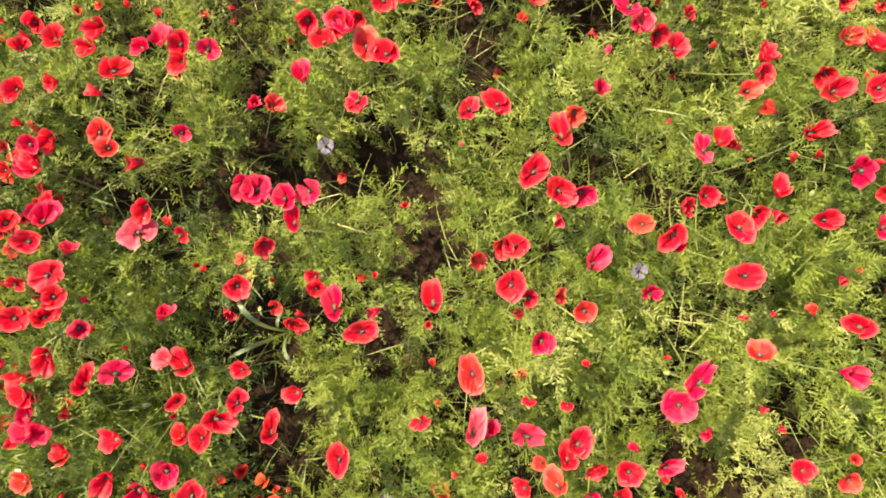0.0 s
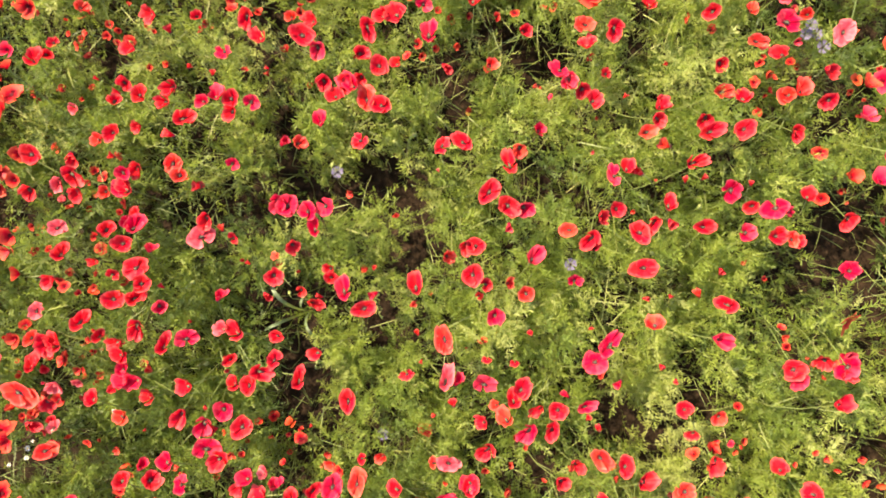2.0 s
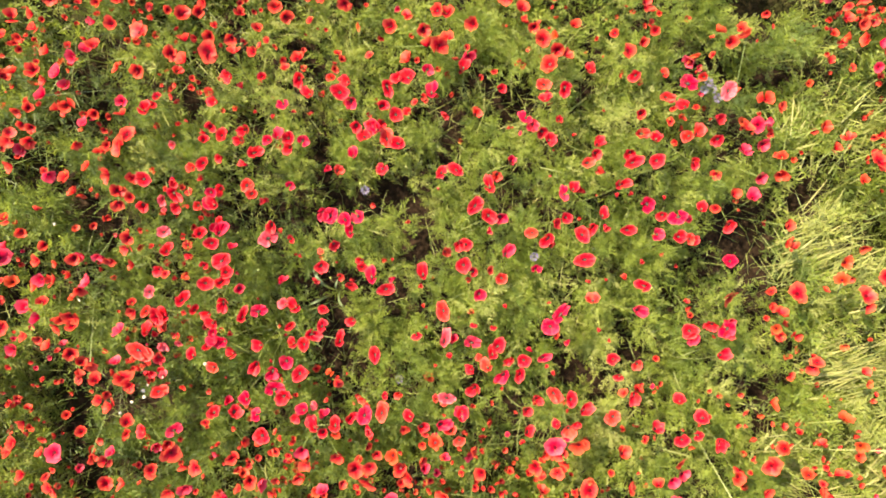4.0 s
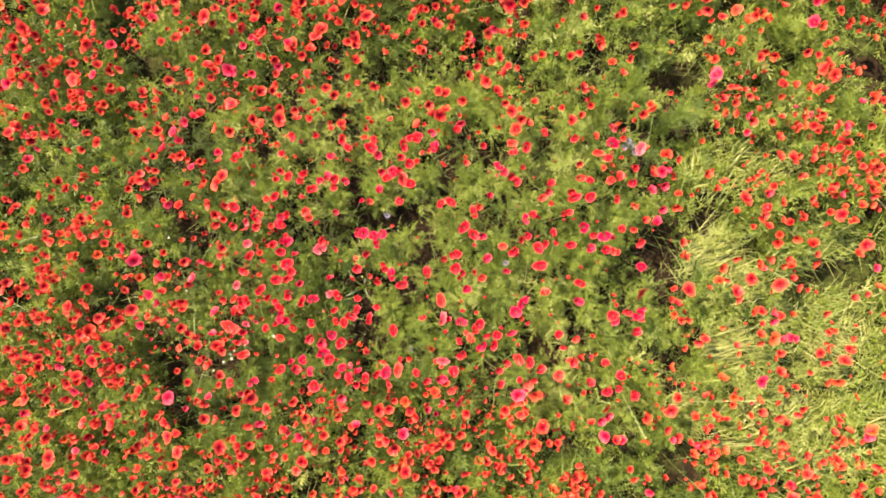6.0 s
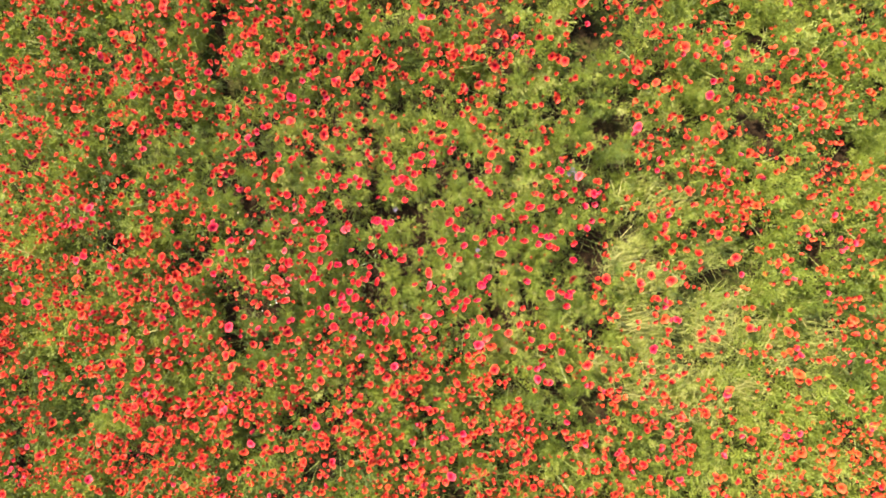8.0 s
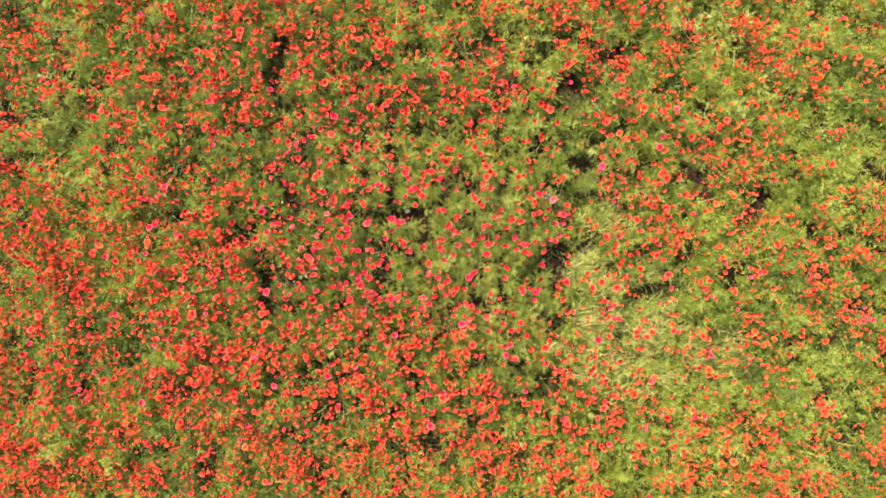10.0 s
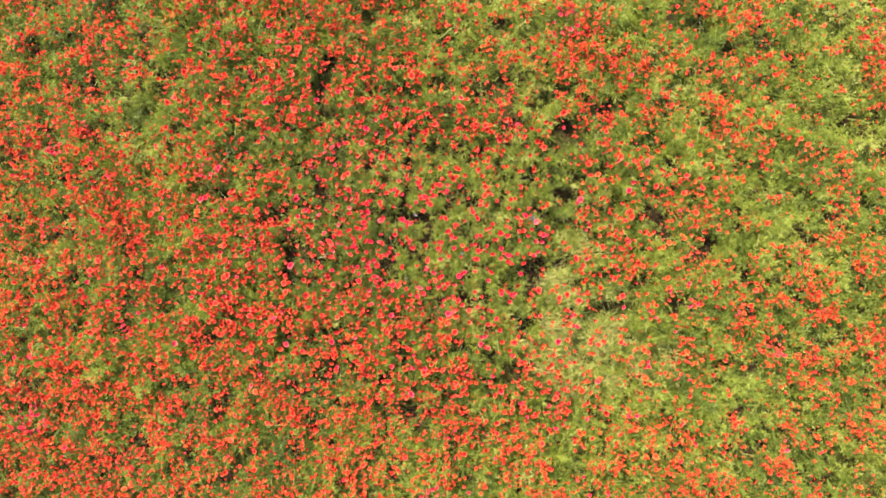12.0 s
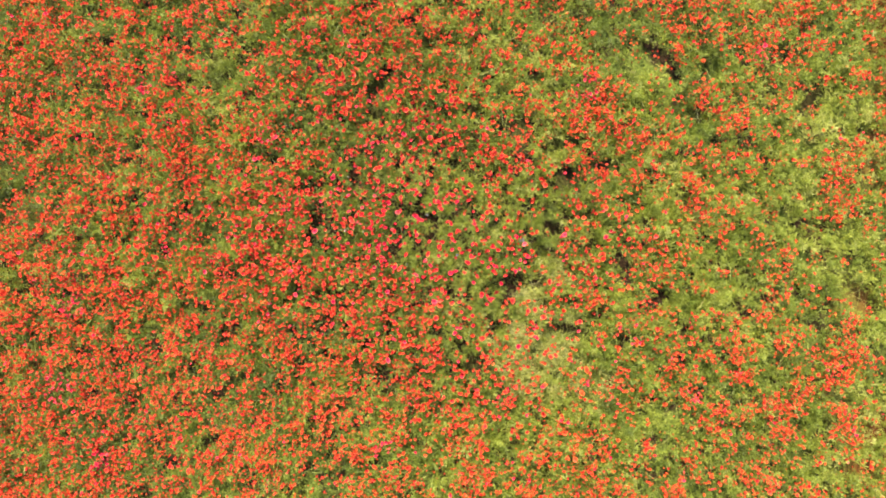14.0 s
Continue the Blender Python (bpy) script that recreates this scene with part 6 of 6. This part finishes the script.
def pattern_cornflower():
    rough = random.Random(21)
    thing = tagged(new("cornflower"), "greyish blue cornflower with a ragged ring of florets", "cornflower", "cornflowers of the field", "thing")
    rod([(0.03 * (1 - k / 4) ** 2, 0.01 * math.sin(k), 0.48 * k / 4) for k in range(5)], 0.0012, STEM, thing)
    rings = [(0.001, 0.468), (0.006, 0.474), (0.007, 0.482), (0.004, 0.49)]
    v = np.array([(r * math.cos(i * 0.785), r * math.sin(i * 0.785), z) for r, z in rings for i in range(8)])
    f = np.array([t for k in range(3) for i in range(8) for t in ((k * 8 + i, k * 8 + (i + 1) % 8, k * 8 + 8 + (i + 1) % 8), (k * 8 + i, k * 8 + 8 + (i + 1) % 8, k * 8 + 8 + i))])
    part("calyx", mesh_from("calyx", v, f, [CAPSULE]), thing, "scaly green calyx")
    for k in range(11):
        a, up = 2 * math.pi * k / 11 + rough.uniform(-0.15, 0.15), rough.uniform(0.2, 0.7)
        d, n = np.array([math.cos(a), math.sin(a), up]), np.array([-math.sin(a), math.cos(a), 0])
        o = np.array([0, 0, 0.487])
        v = np.array([o + d * 0.003, o + d * 0.012 - n * 0.002, o + d * 0.023 - n * 0.006, o + d * 0.019, o + d * 0.025, o + d * 0.019 + n * 0.003, o + d * 0.023 + n * 0.006, o + d * 0.012 + n * 0.002])
        f = np.array([(0, 1, 7), (1, 2, 3), (1, 3, 7), (3, 4, 5), (3, 5, 7), (5, 6, 7)])
        part("floret", mesh_from("floret", v, f, [BLUE], False), thing)
    return thing


def pattern_daisy():
    rough = random.Random(22)
    thing = tagged(new("daisy"), "tiny white daisy with a yellow middle", "daisy", "daisies of the field", "thing")
    rod([(0.02 * (1 - k / 4) ** 2, 0.01 * math.sin(k), 0.46 * k / 4) for k in range(5)], 0.0010, STEM, thing)
    v = np.array([(0.0045 * math.cos(i * 0.7854), 0.0045 * math.sin(i * 0.7854), 0.461) for i in range(8)] + [(0, 0, 0.4645)])
    part("disc", mesh_from("disc", v, np.array([(i, (i + 1) % 8, 8) for i in range(8)]), [YELLOW]), thing, "domed yellow disc")
    for k in range(10):
        a = 2 * math.pi * k / 10 + rough.uniform(-0.1, 0.1)
        d, n = np.array([math.cos(a), math.sin(a), rough.uniform(-0.1, 0.2)]), np.array([-math.sin(a), math.cos(a), 0])
        o = np.array([0, 0, 0.461])
        v = np.array([o + d * 0.004 - n * 0.001, o + d * 0.012 - n * 0.0028, o + d * 0.0165, o + d * 0.012 + n * 0.0028, o + d * 0.004 + n * 0.001])
        part("ray_petal", mesh_from("ray_petal", v, np.array([(0, 1, 4), (1, 3, 4), (1, 2, 3)]), [WHITE], False), thing)
    return thing


def pattern_bud():
    thing = tagged(new("poppy_bud"), "nodding hairy green poppy bud, still closed", "poppy bud", "poppy buds", "thing")
    rod([(-0.02, 0, 0), (-0.015, 0.01, 0.2), (0, 0, 0.40), (0.008, 0, 0.445), (0.022, 0, 0.452), (0.03, 0, 0.44)], 0.0012, STEM, thing)
    rings = [(0.0015, 0.0), (0.0058, 0.004), (0.007, 0.010), (0.0062, 0.016), (0.003, 0.021), (0.0004, 0.022)]
    v = np.array([(0.03 + z * 0.5 + r * math.cos(i * 0.785), r * math.sin(i * 0.785), 0.443 - z * 0.86) for r, z in rings for i in range(8)])
    f = np.array([t for k in range(5) for i in range(8) for t in ((k * 8 + i, k * 8 + (i + 1) % 8, k * 8 + 8 + (i + 1) % 8), (k * 8 + i, k * 8 + 8 + (i + 1) % 8, k * 8 + 8 + i))])
    part("bud", mesh_from("bud", v, f, [STEM], tint=np.full(len(v), 0.9)), thing, "egg-shaped bristly bud")
    return thing


def spread_out(pattern, spots, rough, low=0.85, high=1.15):
    for k, (x, y) in enumerate(spots):
        size = rough.uniform(low, high)
        m = Matrix.Translation((x, y, 0)) @ Matrix.Rotation(rough.uniform(0, 6.28), 4, "Z") @ Matrix.Diagonal((size, size, rough.uniform(0.92, 1.12), 1))
        if k:
            copy_thing(pattern, m)
        else:
            pattern.matrix_basis = m


small = random.Random(31)
spread_out(pattern_cornflower(), [(-0.30, 0.30), (0.48, -0.01), (-0.15, -0.58), (1.30, 0.76), (1.25, 0.75), (1.33, 0.72), (1.28, 0.79)], small, 0.9, 1.1)
spread_out(pattern_daisy(), [(-1.33, -0.62), (-1.30, -0.59), (-1.36, -0.66), (-1.22, -0.55), (-1.31, -0.64), (-1.05, -0.50), (-1.45, -0.73), (-1.75, 0.15), (-1.62, -0.20)], small, 0.55, 0.85)
spread_out(pattern_bud(), [(small.uniform(-1.05, 1.1), small.uniform(-0.6, 0.66)) for _ in range(26)], small)


def broad_leaf_plant():
    """A pale young cereal plant with long arching leaves in the open gap."""
    thing = tagged(new("cereal_plant"), "young cereal plant with long arching pale green leaves on bare soil", "cereal plant", kind="thing")
    thing.matrix_basis = pose(-0.50, -0.205, 0)
    for yaw, long, wide, rise in ((118, 0.17, 0.013, 0.30), (196, 0.14, 0.010, 0.27), (60, 0.09, 0.009, 0.24), (300, 0.12, 0.010, 0.22)):
        v, s = [], 9
        d, n = np.array([math.cos(radians(yaw)), math.sin(radians(yaw)), 0]), np.array([-math.sin(radians(yaw)), math.cos(radians(yaw)), 0])
        for k in range(s + 1):
            q = k / s
            at = d * long * q ** 1.4 + (0, 0, rise * math.sin(q * 2.2) / 0.95) + n * 0.02 * q * q
            w = wide * (0.5 + 0.9 * q) * (1 - q ** 5) * 0.6
            v.extend((at - n * w + (0, 0, 0.25 * w), at, at + n * w + (0, 0, 0.25 * w)))
        f = [t for k in range(s) for j in (0, 1) for t in ((3 * k + j, 3 * k + j + 1, 3 * k + j + 4), (3 * k + j, 3 * k + j + 4, 3 * k + j + 3))]
        part("leaf", mesh_from("leaf", np.array(v), np.array(f), [BROAD], tint=np.full(len(v), 0.7)), thing)


broad_leaf_plant()
